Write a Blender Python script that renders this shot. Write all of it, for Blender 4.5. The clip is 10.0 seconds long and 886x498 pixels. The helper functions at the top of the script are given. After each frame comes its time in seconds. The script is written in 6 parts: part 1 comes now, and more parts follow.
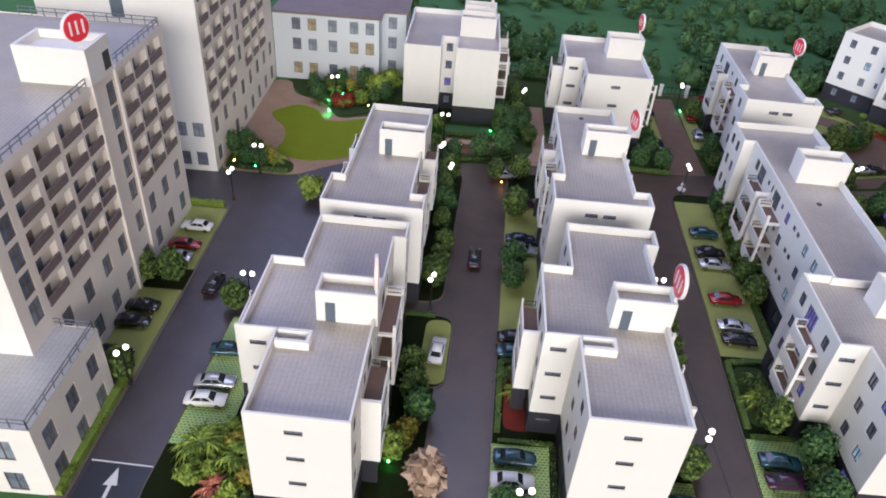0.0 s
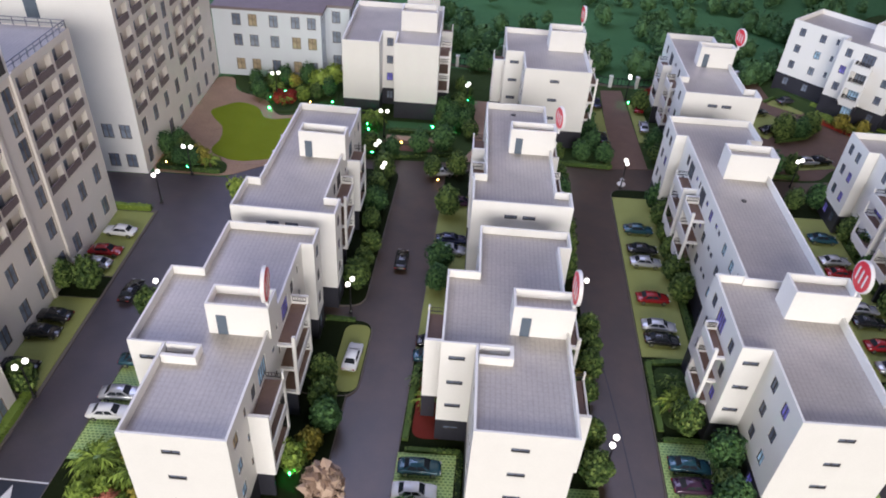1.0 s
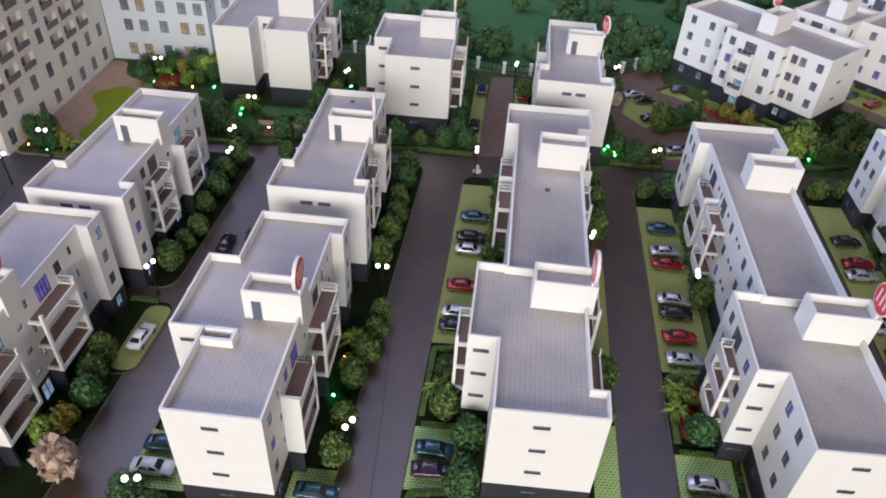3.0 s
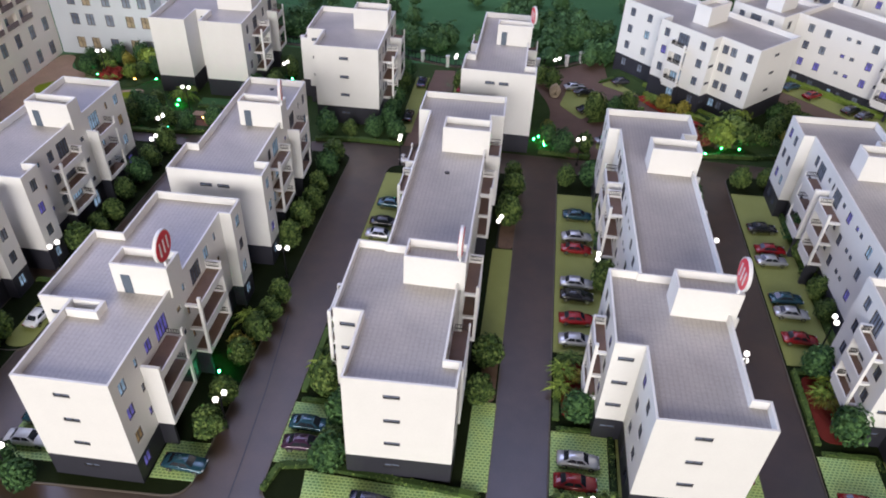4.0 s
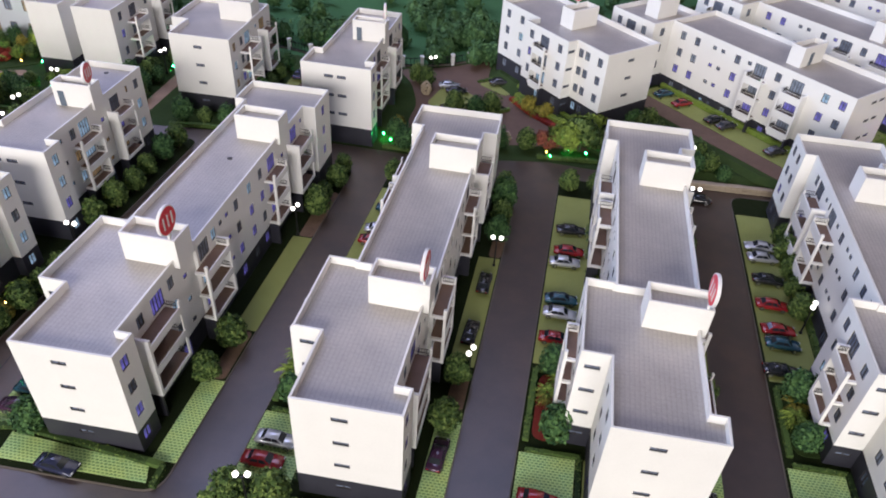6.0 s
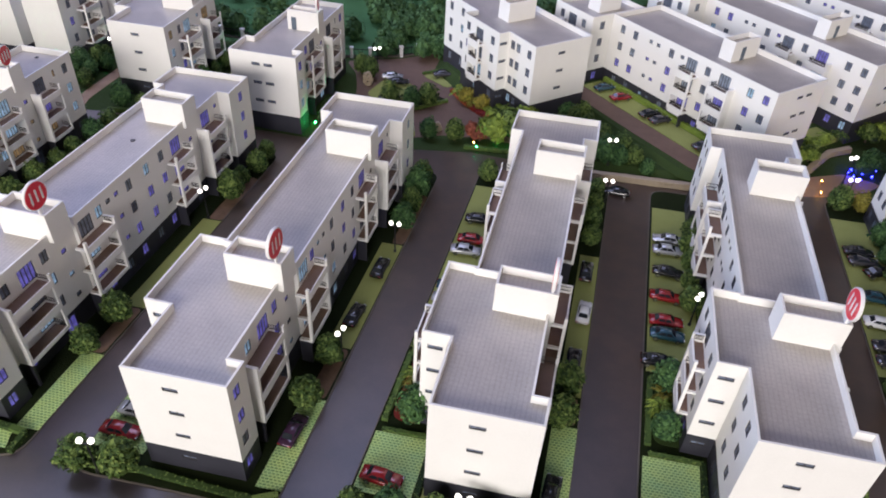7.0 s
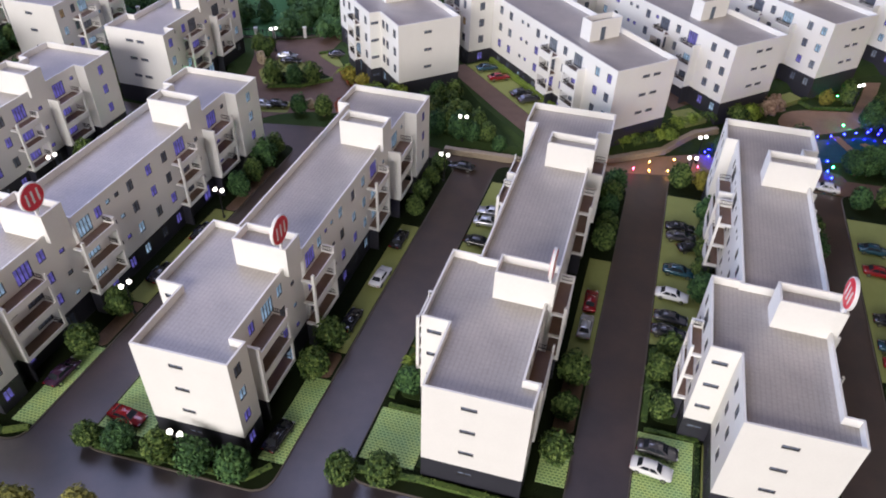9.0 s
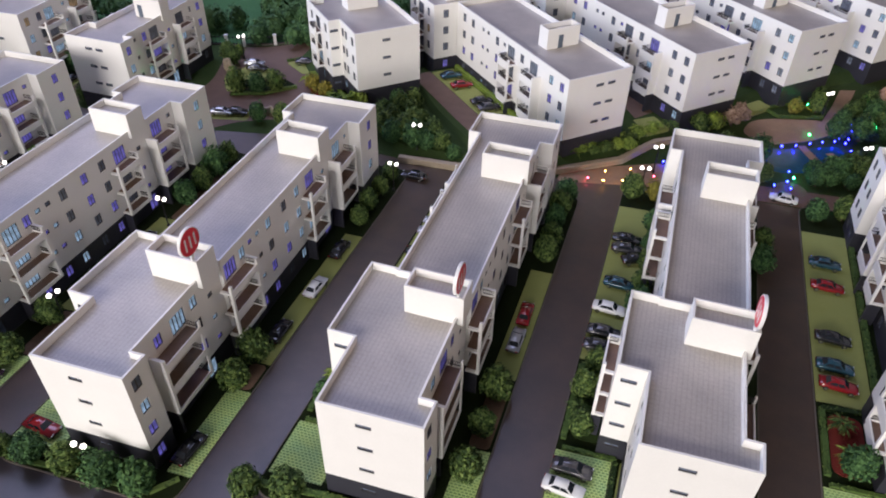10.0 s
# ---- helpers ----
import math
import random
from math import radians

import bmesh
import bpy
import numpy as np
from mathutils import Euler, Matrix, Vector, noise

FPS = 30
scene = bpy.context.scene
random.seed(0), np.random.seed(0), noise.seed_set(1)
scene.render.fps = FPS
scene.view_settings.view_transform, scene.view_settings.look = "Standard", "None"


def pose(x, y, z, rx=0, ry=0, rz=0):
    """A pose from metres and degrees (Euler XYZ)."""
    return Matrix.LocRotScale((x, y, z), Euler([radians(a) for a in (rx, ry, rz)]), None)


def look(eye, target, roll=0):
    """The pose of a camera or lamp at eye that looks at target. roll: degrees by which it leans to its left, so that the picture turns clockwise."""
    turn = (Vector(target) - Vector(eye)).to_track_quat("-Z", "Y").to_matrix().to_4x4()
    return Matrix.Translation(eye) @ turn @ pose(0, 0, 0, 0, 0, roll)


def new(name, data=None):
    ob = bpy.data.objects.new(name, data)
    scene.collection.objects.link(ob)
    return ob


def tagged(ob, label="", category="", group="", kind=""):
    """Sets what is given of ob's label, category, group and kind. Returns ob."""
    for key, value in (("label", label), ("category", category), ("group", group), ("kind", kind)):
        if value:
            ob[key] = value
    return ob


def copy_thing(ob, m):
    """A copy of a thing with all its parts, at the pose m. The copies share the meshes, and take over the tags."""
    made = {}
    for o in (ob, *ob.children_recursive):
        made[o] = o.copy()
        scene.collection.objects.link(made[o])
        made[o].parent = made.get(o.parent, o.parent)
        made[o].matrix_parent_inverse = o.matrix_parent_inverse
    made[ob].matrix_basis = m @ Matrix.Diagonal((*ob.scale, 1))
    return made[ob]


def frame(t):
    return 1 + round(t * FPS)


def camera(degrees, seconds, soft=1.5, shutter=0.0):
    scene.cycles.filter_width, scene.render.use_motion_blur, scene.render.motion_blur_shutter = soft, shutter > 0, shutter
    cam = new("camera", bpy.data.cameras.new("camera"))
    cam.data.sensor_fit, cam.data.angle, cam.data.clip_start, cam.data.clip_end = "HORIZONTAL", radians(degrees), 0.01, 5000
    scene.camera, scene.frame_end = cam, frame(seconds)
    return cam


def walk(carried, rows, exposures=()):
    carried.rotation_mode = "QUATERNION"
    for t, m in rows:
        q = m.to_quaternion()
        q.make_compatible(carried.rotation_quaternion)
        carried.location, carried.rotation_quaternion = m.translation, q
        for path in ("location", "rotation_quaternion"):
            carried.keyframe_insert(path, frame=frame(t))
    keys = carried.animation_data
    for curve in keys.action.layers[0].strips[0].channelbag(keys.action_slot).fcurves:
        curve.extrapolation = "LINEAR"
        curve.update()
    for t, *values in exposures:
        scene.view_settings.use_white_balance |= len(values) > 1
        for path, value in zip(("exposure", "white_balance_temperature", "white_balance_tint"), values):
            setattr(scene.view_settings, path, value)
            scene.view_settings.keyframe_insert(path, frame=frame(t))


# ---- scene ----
# An architect's sales model of a housing estate at 1:100. U turns estate metres into metres.
U = 0.01
cam = camera(64.5, 10.0, soft=1.9)
# seconds, eye in estate metres, yaw, pitch, lean to the right
ROWS = [
    (0.0, -2.49, 6.81, 52.56, 0.09, -36.10, -4.69),
    (0.5, 0.94, 7.59, 52.92, -0.58, -36.43, -4.61),
    (1.0, 5.73, 9.15, 53.92, -0.54, -37.19, -4.18),
    (1.5, 11.11, 10.75, 55.08, 0.14, -38.08, -3.65),
    (2.0, 17.12, 11.49, 56.04, 0.57, -38.49, -3.09),
    (2.5, 24.35, 10.76, 56.39, 1.36, -38.63, -3.22),
    (4.0, 43.94, 8.26, 54.91, 3.21, -38.07, -2.87),
    (4.5, 51.40, 10.18, 54.74, 4.07, -37.78, -2.14),
    (5.0, 58.09, 10.50, 55.46, 4.52, -38.07, -2.40),
    (5.5, 65.75, 9.35, 56.09, 5.53, -38.10, -3.23),
    (7.0, 89.76, 10.48, 56.32, 9.14, -38.30, -3.43),
    (7.5, 96.82, 10.73, 57.09, 11.02, -38.71, -2.82),
    (8.0, 104.54, 10.27, 57.15, 12.59, -39.03, -2.37),
    (8.5, 111.98, 10.22, 56.97, 13.24, -39.12, -2.25),
    (9.0, 118.80, 11.93, 57.36, 13.29, -39.09, -2.08),
    (9.5, 123.99, 14.45, 57.77, 14.11, -38.86, -1.57),
    (10.0, 128.05, 15.71, 57.78, 15.16, -38.85, -1.27),
]


def eye_pose(x, y, z, yaw, pitch, lean):
    a, b = radians(yaw), radians(pitch)
    ahead = Vector((-math.sin(a) * math.cos(b), math.cos(a) * math.cos(b), math.sin(b)))
    eye = Vector((x, y, z)) * U
    return look(eye, eye + ahead, -lean)


walk(cam, [(t, eye_pose(*r)) for t, *r in ROWS], exposures=((0.0, -0.32, 6760, 14), (2.0, -0.44, 6760, 14), (4.5, -0.35, 6710, 14.3), (7.0, -0.26, 6770, 15.2), (10.0, -0.23, 6770, 16)))

# ---- light: a showroom with a window behind the camera and ceiling panels ----
world = bpy.data.worlds.new("showroom_air")
scene.world = world
world.use_nodes = True
world.node_tree.nodes["Background"].inputs["Color"].default_value = (1.0, 0.82, 0.72, 1)
world.node_tree.nodes["Background"].inputs["Strength"].default_value = 0.015


def area_light(name, eye, target, sx, sy, watts, colour):
    d = bpy.data.lights.new(name, "AREA")
    d.shape, d.size, d.size_y, d.energy, d.color = "RECTANGLE", sx, sy, watts, colour
    ob = new(name, d)
    ob.matrix_world = look(eye, target)
    return ob


area_light("window_daylight", (0.1, -3.1, 1.38), (0.35, 0.8, 0.2), 3.2, 1.25, 254, (0.965, 0.965, 0.955))
area_light("side_window_daylight", (-4.4, 1.7, 1.1), (0.8, 1.2, 0.1), 2.6, 1.5, 165, (0.53, 0.72, 1.0))
area_light("ceiling_light", (-0.55, 1.66, 2.18), (-0.55, 1.66, 0.0), 3.3, 1.0, 58, (0.53, 0.61, 1.0))
area_light("ceiling_light", (-1.40, 3.05, 2.18), (-1.40, 3.05, 0.0), 1.1, 1.4, 34, (0.48, 0.55, 1.0))
area_light("ceiling_light", (4.4, 1.8, 2.1), (1.5, 0.9, 0.0), 1.6, 2.2, 42, (1.0, 0.77, 0.58))

# ---- materials ----
def material(name, build):
    m = bpy.data.materials.new(name)
    m.use_nodes = True
    t = m.node_tree
    build(t, t.nodes["Principled BSDF"])
    return m


def node(t, kind, **values):
    n = t.nodes.new(kind)
    for k, v in values.items():
        n.inputs[k].default_value = v
    return n


def coords(t, scale, kind="Object"):
    c = t.nodes.new("ShaderNodeTexCoord")
    m = t.nodes.new("ShaderNodeMapping")
    m.inputs["Scale"].default_value = scale if isinstance(scale, tuple) else (scale,) * 3
    t.links.new(c.outputs[kind], m.inputs["Vector"])
    return m.outputs["Vector"]


def ramp(t, fac, *stops):
    r = t.nodes.new("ShaderNodeValToRGB")
    e = r.color_ramp.elements
    while len(e) < len(stops):
        e.new(0.5)
    for el, (p, c) in zip(e, stops):
        el.position, el.color = p, (*c, 1)
    t.links.new(fac, r.inputs["Fac"])
    return r.outputs["Color"]


def mix(t, a, b, fac, kind="MIX"):
    m = t.nodes.new("ShaderNodeMix")
    m.data_type, m.blend_type = "RGBA", kind
    for s, v in (("A", a), ("B", b)):
        i = [x for x in m.inputs if x.name == s and x.type == "RGBA"][0]
        if isinstance(v, tuple):
            i.default_value = (*v, 1)
        else:
            t.links.new(v, i)
    if isinstance(fac, float):
        m.inputs["Factor"].default_value = fac
    else:
        t.links.new(fac, m.inputs["Factor"])
    return [x for x in m.outputs if x.type == "RGBA"][0]


def noise_fac(t, scale, detail=4.0, rough=0.6, kind="Object"):
    n = node(t, "ShaderNodeTexNoise", Scale=1.0, Detail=detail, Roughness=rough)
    t.links.new(coords(t, scale, kind), n.inputs["Vector"])
    return n.outputs["Fac"]


def bump(t, p, height, strength, dist):
    b = node(t, "ShaderNodeBump", Strength=strength, Distance=dist)
    t.links.new(height, b.inputs["Height"])
    t.links.new(b.outputs["Normal"], p.inputs["Normal"])


def plain(name, colour, rough=0.6, metal=0.0, vary=0.12, grain=300.0, coat=0.0, spec=0.5, bumpy=0.0):
    """A painted or moulded surface: two scales of mottling round one colour, and some relief."""
    def build(t, p):
        f1, f2 = noise_fac(t, grain), noise_fac(t, grain / 12)
        lo = tuple(max(0, c * (1 - vary)) for c in colour)
        hi = tuple(min(1, c * (1 + vary)) for c in colour)
        c = mix(t, ramp(t, f1, (0.3, lo), (0.7, hi)), ramp(t, f2, (0.3, lo), (0.7, hi)), 0.5)
        t.links.new(c, p.inputs["Base Color"])
        p.inputs["Roughness"].default_value, p.inputs["Metallic"].default_value = rough, metal
        p.inputs["Coat Weight"].default_value = coat
        p.inputs["Specular IOR Level"].default_value = spec
        if bumpy:
            bump(t, p, f1, bumpy, 0.0004)
    return material(name, build)


def glowing(name, colour, strength):
    def build(t, p):
        p.inputs["Base Color"].default_value = (*colour, 1)
        p.inputs["Emission Color"].default_value = (*colour, 1)
        p.inputs["Emission Strength"].default_value = strength
    return material(name, build)


WALL = plain("white_wall_paint", (0.80, 0.785, 0.755), 0.62, vary=0.035, grain=500, bumpy=0.05)
BEIGE = plain("beige_wall_paint", (0.82, 0.76, 0.70), 0.65, vary=0.05, grain=500, bumpy=0.05)
DARK = plain("charcoal_base_paint", (0.031, 0.031, 0.042), 0.5, vary=0.2, grain=400)
DECK = plain("brown_balcony_deck", (0.165, 0.097, 0.068), 0.6, vary=0.2, grain=900)


def roof_tiles(tone):
    """Thin ribs running back over the roof, with faint cross joints."""
    def build(t, p):
        v = coords(t, 1 / U)
        ribs = node(t, "ShaderNodeTexWave", Scale=0.75, Distortion=0.12)
        ribs.bands_direction = "X"
        rows = node(t, "ShaderNodeTexWave", Scale=0.62, Distortion=0.2)
        rows.bands_direction = "Y"
        for n in (ribs, rows):
            t.links.new(v, n.inputs["Vector"])
        lines = mix(t, ramp(t, ribs.outputs["Fac"], (0.02, (0.376, 0.344, 0.318)), (0.30, (0.445, 0.408, 0.377))),
                    ramp(t, rows.outputs["Fac"], (0.02, (0.383, 0.350, 0.324)), (0.16, (0.445, 0.408, 0.377))), 0.36)
        big = ramp(t, noise_fac(t, 22.0), (0.3, (0.84, 0.84, 0.85)), (0.7, (1.06, 1.05, 1.05)))
        fine = ramp(t, noise_fac(t, 420.0), (0.3, (0.90, 0.90, 0.90)), (0.7, (1.08, 1.08, 1.08)))
        c = mix(t, mix(t, lines, big, 1.0, "MULTIPLY"), fine, 1.0, "MULTIPLY")
        t.links.new(mix(t, c, tone, 1.0, "MULTIPLY"), p.inputs["Base Color"])
        p.inputs["Roughness"].default_value = 0.36
        p.inputs["Specular IOR Level"].default_value = 0.50
        bump(t, p, ribs.outputs["Fac"], 0.10, 0.0004)
    return build


ROOF = material("grey_roof_tiles", roof_tiles((1.0, 1.0, 1.0)))
# The same tiles tinted pale blue: painted window glare for the annex roof.
ROOF_SHEEN = material("pale_blue_grey_roof_tiles", roof_tiles((1.12, 1.25, 1.45)))


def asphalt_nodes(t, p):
    """Brown asphalt with a bluish sheen of the same depth painted on the entrance and front roads, mottled where it
    meets the brown inner lanes.
    """
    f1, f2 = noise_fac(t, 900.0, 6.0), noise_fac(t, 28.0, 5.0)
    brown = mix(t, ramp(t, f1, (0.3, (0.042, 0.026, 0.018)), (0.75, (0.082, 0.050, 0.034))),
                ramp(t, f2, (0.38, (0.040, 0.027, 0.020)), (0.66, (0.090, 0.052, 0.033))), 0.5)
    # blue stands in for cool light reflected by the roads
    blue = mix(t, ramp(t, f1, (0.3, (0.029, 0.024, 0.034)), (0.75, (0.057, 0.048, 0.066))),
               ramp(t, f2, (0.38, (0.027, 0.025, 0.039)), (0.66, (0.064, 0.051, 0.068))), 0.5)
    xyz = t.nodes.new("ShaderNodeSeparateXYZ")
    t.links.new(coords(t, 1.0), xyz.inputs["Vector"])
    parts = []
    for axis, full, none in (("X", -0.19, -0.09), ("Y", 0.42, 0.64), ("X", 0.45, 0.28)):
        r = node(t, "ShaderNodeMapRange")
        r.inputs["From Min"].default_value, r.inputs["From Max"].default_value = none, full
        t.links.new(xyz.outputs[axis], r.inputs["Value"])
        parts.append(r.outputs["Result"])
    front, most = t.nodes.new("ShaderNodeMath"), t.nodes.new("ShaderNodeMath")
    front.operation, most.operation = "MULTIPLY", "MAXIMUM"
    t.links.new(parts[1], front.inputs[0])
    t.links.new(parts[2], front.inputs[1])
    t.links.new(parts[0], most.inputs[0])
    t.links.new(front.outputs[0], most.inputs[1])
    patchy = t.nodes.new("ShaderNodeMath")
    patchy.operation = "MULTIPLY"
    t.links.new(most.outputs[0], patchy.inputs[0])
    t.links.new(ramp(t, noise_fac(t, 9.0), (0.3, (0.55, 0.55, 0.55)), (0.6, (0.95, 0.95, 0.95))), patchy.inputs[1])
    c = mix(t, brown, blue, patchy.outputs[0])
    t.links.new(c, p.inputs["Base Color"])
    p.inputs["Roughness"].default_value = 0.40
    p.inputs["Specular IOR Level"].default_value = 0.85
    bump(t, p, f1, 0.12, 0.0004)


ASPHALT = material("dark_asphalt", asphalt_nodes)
PAVE = plain("reddish_paving", (0.34, 0.215, 0.140), 0.75, vary=0.25, grain=350)
SOIL = plain("brown_soil_flock", (0.11, 0.050, 0.032), 0.9, vary=0.4, grain=900, bumpy=0.5)
TANSOIL = plain("tan_soil_flock", (0.155, 0.092, 0.058), 0.9, vary=0.4, grain=900, bumpy=0.5)
KERB = plain("tan_kerb", (0.125, 0.105, 0.088), 0.7, vary=0.15)


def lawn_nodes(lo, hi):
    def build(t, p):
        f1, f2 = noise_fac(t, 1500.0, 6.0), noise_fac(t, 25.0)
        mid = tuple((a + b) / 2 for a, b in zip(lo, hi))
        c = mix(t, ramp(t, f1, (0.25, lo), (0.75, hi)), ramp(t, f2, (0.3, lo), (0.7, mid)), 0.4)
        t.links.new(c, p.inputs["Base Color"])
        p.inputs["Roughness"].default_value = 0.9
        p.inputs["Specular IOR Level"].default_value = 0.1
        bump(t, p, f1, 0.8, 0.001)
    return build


LAWN = material("olive_lawn_flock", lawn_nodes((0.235, 0.260, 0.075), (0.39, 0.41, 0.15)))
HOTEL_LAWN = material("yellow_green_lawn_flock", lawn_nodes((0.150, 0.195, 0.010), (0.245, 0.290, 0.028)))
FIELD = material("deep_green_field_flock", lawn_nodes((0.046, 0.128, 0.050), (0.098, 0.225, 0.092)))
GARDEN_GROUND = material("green_garden_flock", lawn_nodes((0.020, 0.040, 0.013), (0.072, 0.110, 0.034)))
# Verge green taken near black, so shade beside the blocks is in the colour.
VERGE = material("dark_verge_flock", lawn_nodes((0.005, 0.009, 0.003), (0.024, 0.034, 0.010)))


def paver_nodes(t, p):
    """Grass pavers: staggered round holes in a yellow-green grid."""
    b = node(t, "ShaderNodeTexBrick", Scale=1.0)
    b.offset = 0.5
    b.inputs["Brick Width"].default_value = 0.40
    b.inputs["Row Height"].default_value = 0.30
    b.inputs["Mortar Size"].default_value = 0.085
    b.inputs["Mortar Smooth"].default_value = 0.8
    b.inputs["Color1"].default_value = (0.17, 0.31, 0.11, 1)
    b.inputs["Color2"].default_value = (0.25, 0.40, 0.14, 1)
    b.inputs["Mortar"].default_value = (0.52, 0.70, 0.30, 1)
    t.links.new(coords(t, 1 / U), b.inputs["Vector"])
    c = mix(t, b.outputs["Color"], ramp(t, noise_fac(t, 40.0), (0.3, (0.82, 0.9, 0.95)), (0.7, (1.12, 1.0, 0.8))), 1.0, "MULTIPLY")
    t.links.new(c, p.inputs["Base Color"])
    p.inputs["Roughness"].default_value = 0.8
    bump(t, p, b.outputs["Fac"], 0.4, 0.0008)


PAVER = material("green_grid_pavers", paver_nodes)


def glass(name, colour, rough=0.12, glow=None, strength=0.0):
    def build(t, p):
        c = ramp(t, noise_fac(t, 120.0), (0.3, tuple(x * 0.7 for x in colour)), (0.7, tuple(min(1, x * 1.3) for x in colour)))
        t.links.new(c, p.inputs["Base Color"])
        p.inputs["Roughness"].default_value = rough
        p.inputs["Specular IOR Level"].default_value = 0.7
        if glow:
            f = ramp(t, noise_fac(t, 160.0), (0.3, tuple(x * 0.35 for x in glow)), (0.65, glow))
            t.links.new(f, p.inputs["Emission Color"])
            p.inputs["Emission Strength"].default_value = strength
    return material(name, build)


GLASS = glass("dark_window_acrylic", (0.14, 0.165, 0.225), 0.2)
GLASS_PALE = glass("pale_window_acrylic", (0.23, 0.27, 0.34), 0.2)
GLASS_TAN = glass("tan_window_acrylic", (0.30, 0.265, 0.235), 0.25)
GLASS_WARM = glass("faintly_lit_tan_acrylic", (0.30, 0.25, 0.18), 0.25, (0.80, 0.58, 0.30), 0.12)
GLOW_BLUE = glass("blue_lit_acrylic", (0.10, 0.10, 0.20), 0.2, (0.20, 0.18, 0.80), 0.6)
GLOW_CYAN = glass("cyan_lit_acrylic", (0.12, 0.18, 0.22), 0.2, (0.36, 0.56, 0.80), 0.75)
GLOW_WARM = glass("warm_lit_acrylic", (0.25, 0.20, 0.12), 0.2, (0.95, 0.62, 0.30), 0.22)
FRAME = plain("dark_window_frame", (0.045, 0.042, 0.045), 0.5)
RAIL_GREY = plain("grey_rail_metal", (0.20, 0.21, 0.25), 0.4, 0.2)
RAIL = plain("dark_rail_metal", (0.06, 0.055, 0.055), 0.45, 0.3)
DOOR = plain("slate_blue_door", (0.10, 0.13, 0.17), 0.5)

BROWN = plain("dark_brown_panel", (0.19, 0.15, 0.155), 0.6, vary=0.2)
BROWNFRAME = plain("brown_window_frame", (0.13, 0.10, 0.075), 0.5)
PALEWALL = plain("pale_blue_white_paint", (0.62, 0.66, 0.71), 0.6, vary=0.04, grain=500)
BROWNROAD = plain("brown_paved_lane", (0.145, 0.084, 0.058), 0.68, vary=0.22, grain=700, bumpy=0.2)
STONE = plain("tan_stone", (0.36, 0.29, 0.21), 0.75, vary=0.25, grain=450, bumpy=0.4)
WHITELINE = plain("white_road_paint", (0.72, 0.72, 0.74), 0.6, vary=0.08)
POOL = plain("blue_pool_acrylic", (0.018, 0.095, 0.16), 0.12, vary=0.25, grain=120, bumpy=0.2)
BARK = plain("brown_bark", (0.09, 0.06, 0.04), 0.85, vary=0.3, bumpy=0.4)


def leaf(name, lo, hi, mid=None):
    """Flocked foliage: every clump its own shade between lo and hi."""
    def build(t, p):
        g = t.nodes.new("ShaderNodeNewGeometry")
        o = t.nodes.new("ShaderNodeObjectInfo")
        c = ramp(t, g.outputs["Random Per Island"], (0.0, lo), (0.55, mid or tuple((a + b) / 2 for a, b in zip(lo, hi))), (1.0, hi))
        tone = ramp(t, o.outputs["Random"], (0.0, (0.78, 0.82, 0.8)), (1.0, (1.15, 1.1, 1.0)))
        c = mix(t, c, tone, 1.0, "MULTIPLY")
        t.links.new(c, p.inputs["Base Color"])
        p.inputs["Roughness"].default_value = 0.75
        p.inputs["Specular IOR Level"].default_value = 0.25
    return material(name, build)


LEAF_OLIVE = leaf("olive_foliage", (0.060, 0.062, 0.014), (0.36, 0.34, 0.10))
LEAF = leaf("green_foliage", (0.011, 0.027, 0.007), (0.185, 0.258, 0.072), (0.058, 0.108, 0.027))
LEAF_WOOD = leaf("woodland_flock", (0.022, 0.062, 0.024), (0.100, 0.200, 0.078), (0.052, 0.122, 0.046))
LEAF_DARK = leaf("dark_foliage", (0.008, 0.034, 0.014), (0.105, 0.215, 0.075), (0.040, 0.100, 0.034))
LEAF_LIGHT = leaf("light_foliage", (0.070, 0.120, 0.018), (0.31, 0.42, 0.080))
LEAF_YELLOW = leaf("ochre_foliage", (0.085, 0.084, 0.014), (0.37, 0.315, 0.06))
LEAF_RED = leaf("red_blossom", (0.13, 0.012, 0.010), (0.48, 0.060, 0.040))
LEAF_CORAL = leaf("coral_foliage", (0.20, 0.050, 0.035), (0.62, 0.24, 0.17))
LEAF_MAPLE = leaf("brick_red_foliage", (0.13, 0.030, 0.018), (0.42, 0.13, 0.085))
LEAF_PINK = leaf("pale_pink_blossom", (0.24, 0.14, 0.10), (0.66, 0.46, 0.36))
RED_FLOCK = material("dark_red_flock", lawn_nodes((0.12, 0.016, 0.012), (0.26, 0.050, 0.036)))
LAMP_GLOBE = glowing("white_lamp_globe", (1.0, 0.97, 0.92), 4.0)
LED_GREEN = glowing("green_garden_led", (0.004, 1.0, 0.22), 170.0)
LED_BLUE = glowing("blue_garden_led", (0.006, 0.010, 1.0), 160.0)
LED_WARM = glowing("warm_garden_led", (1.0, 0.46, 0.10), 38.0)
LED_PINK = glowing("pink_garden_led", (1.0, 0.06, 0.14), 40.0)
POLE = plain("black_lamp_post", (0.02, 0.02, 0.022), 0.4, 0.4)
SIGN_RED = plain("red_sign_acrylic", (0.78, 0.030, 0.055), 0.3, vary=0.06)
SIGN_WHITE = plain("white_sign_acrylic", (0.80, 0.78, 0.77), 0.35, vary=0.03)
TYRE = plain("black_tyre", (0.015, 0.015, 0.015), 0.8)
CAR_GLASS = plain("tinted_car_glass", (0.02, 0.024, 0.03), 0.08, vary=0.1)
CHROME = plain("bright_rim", (0.55, 0.55, 0.57), 0.25, 0.9)
HEADLIGHT = plain("clear_headlight", (0.7, 0.72, 0.75), 0.15)
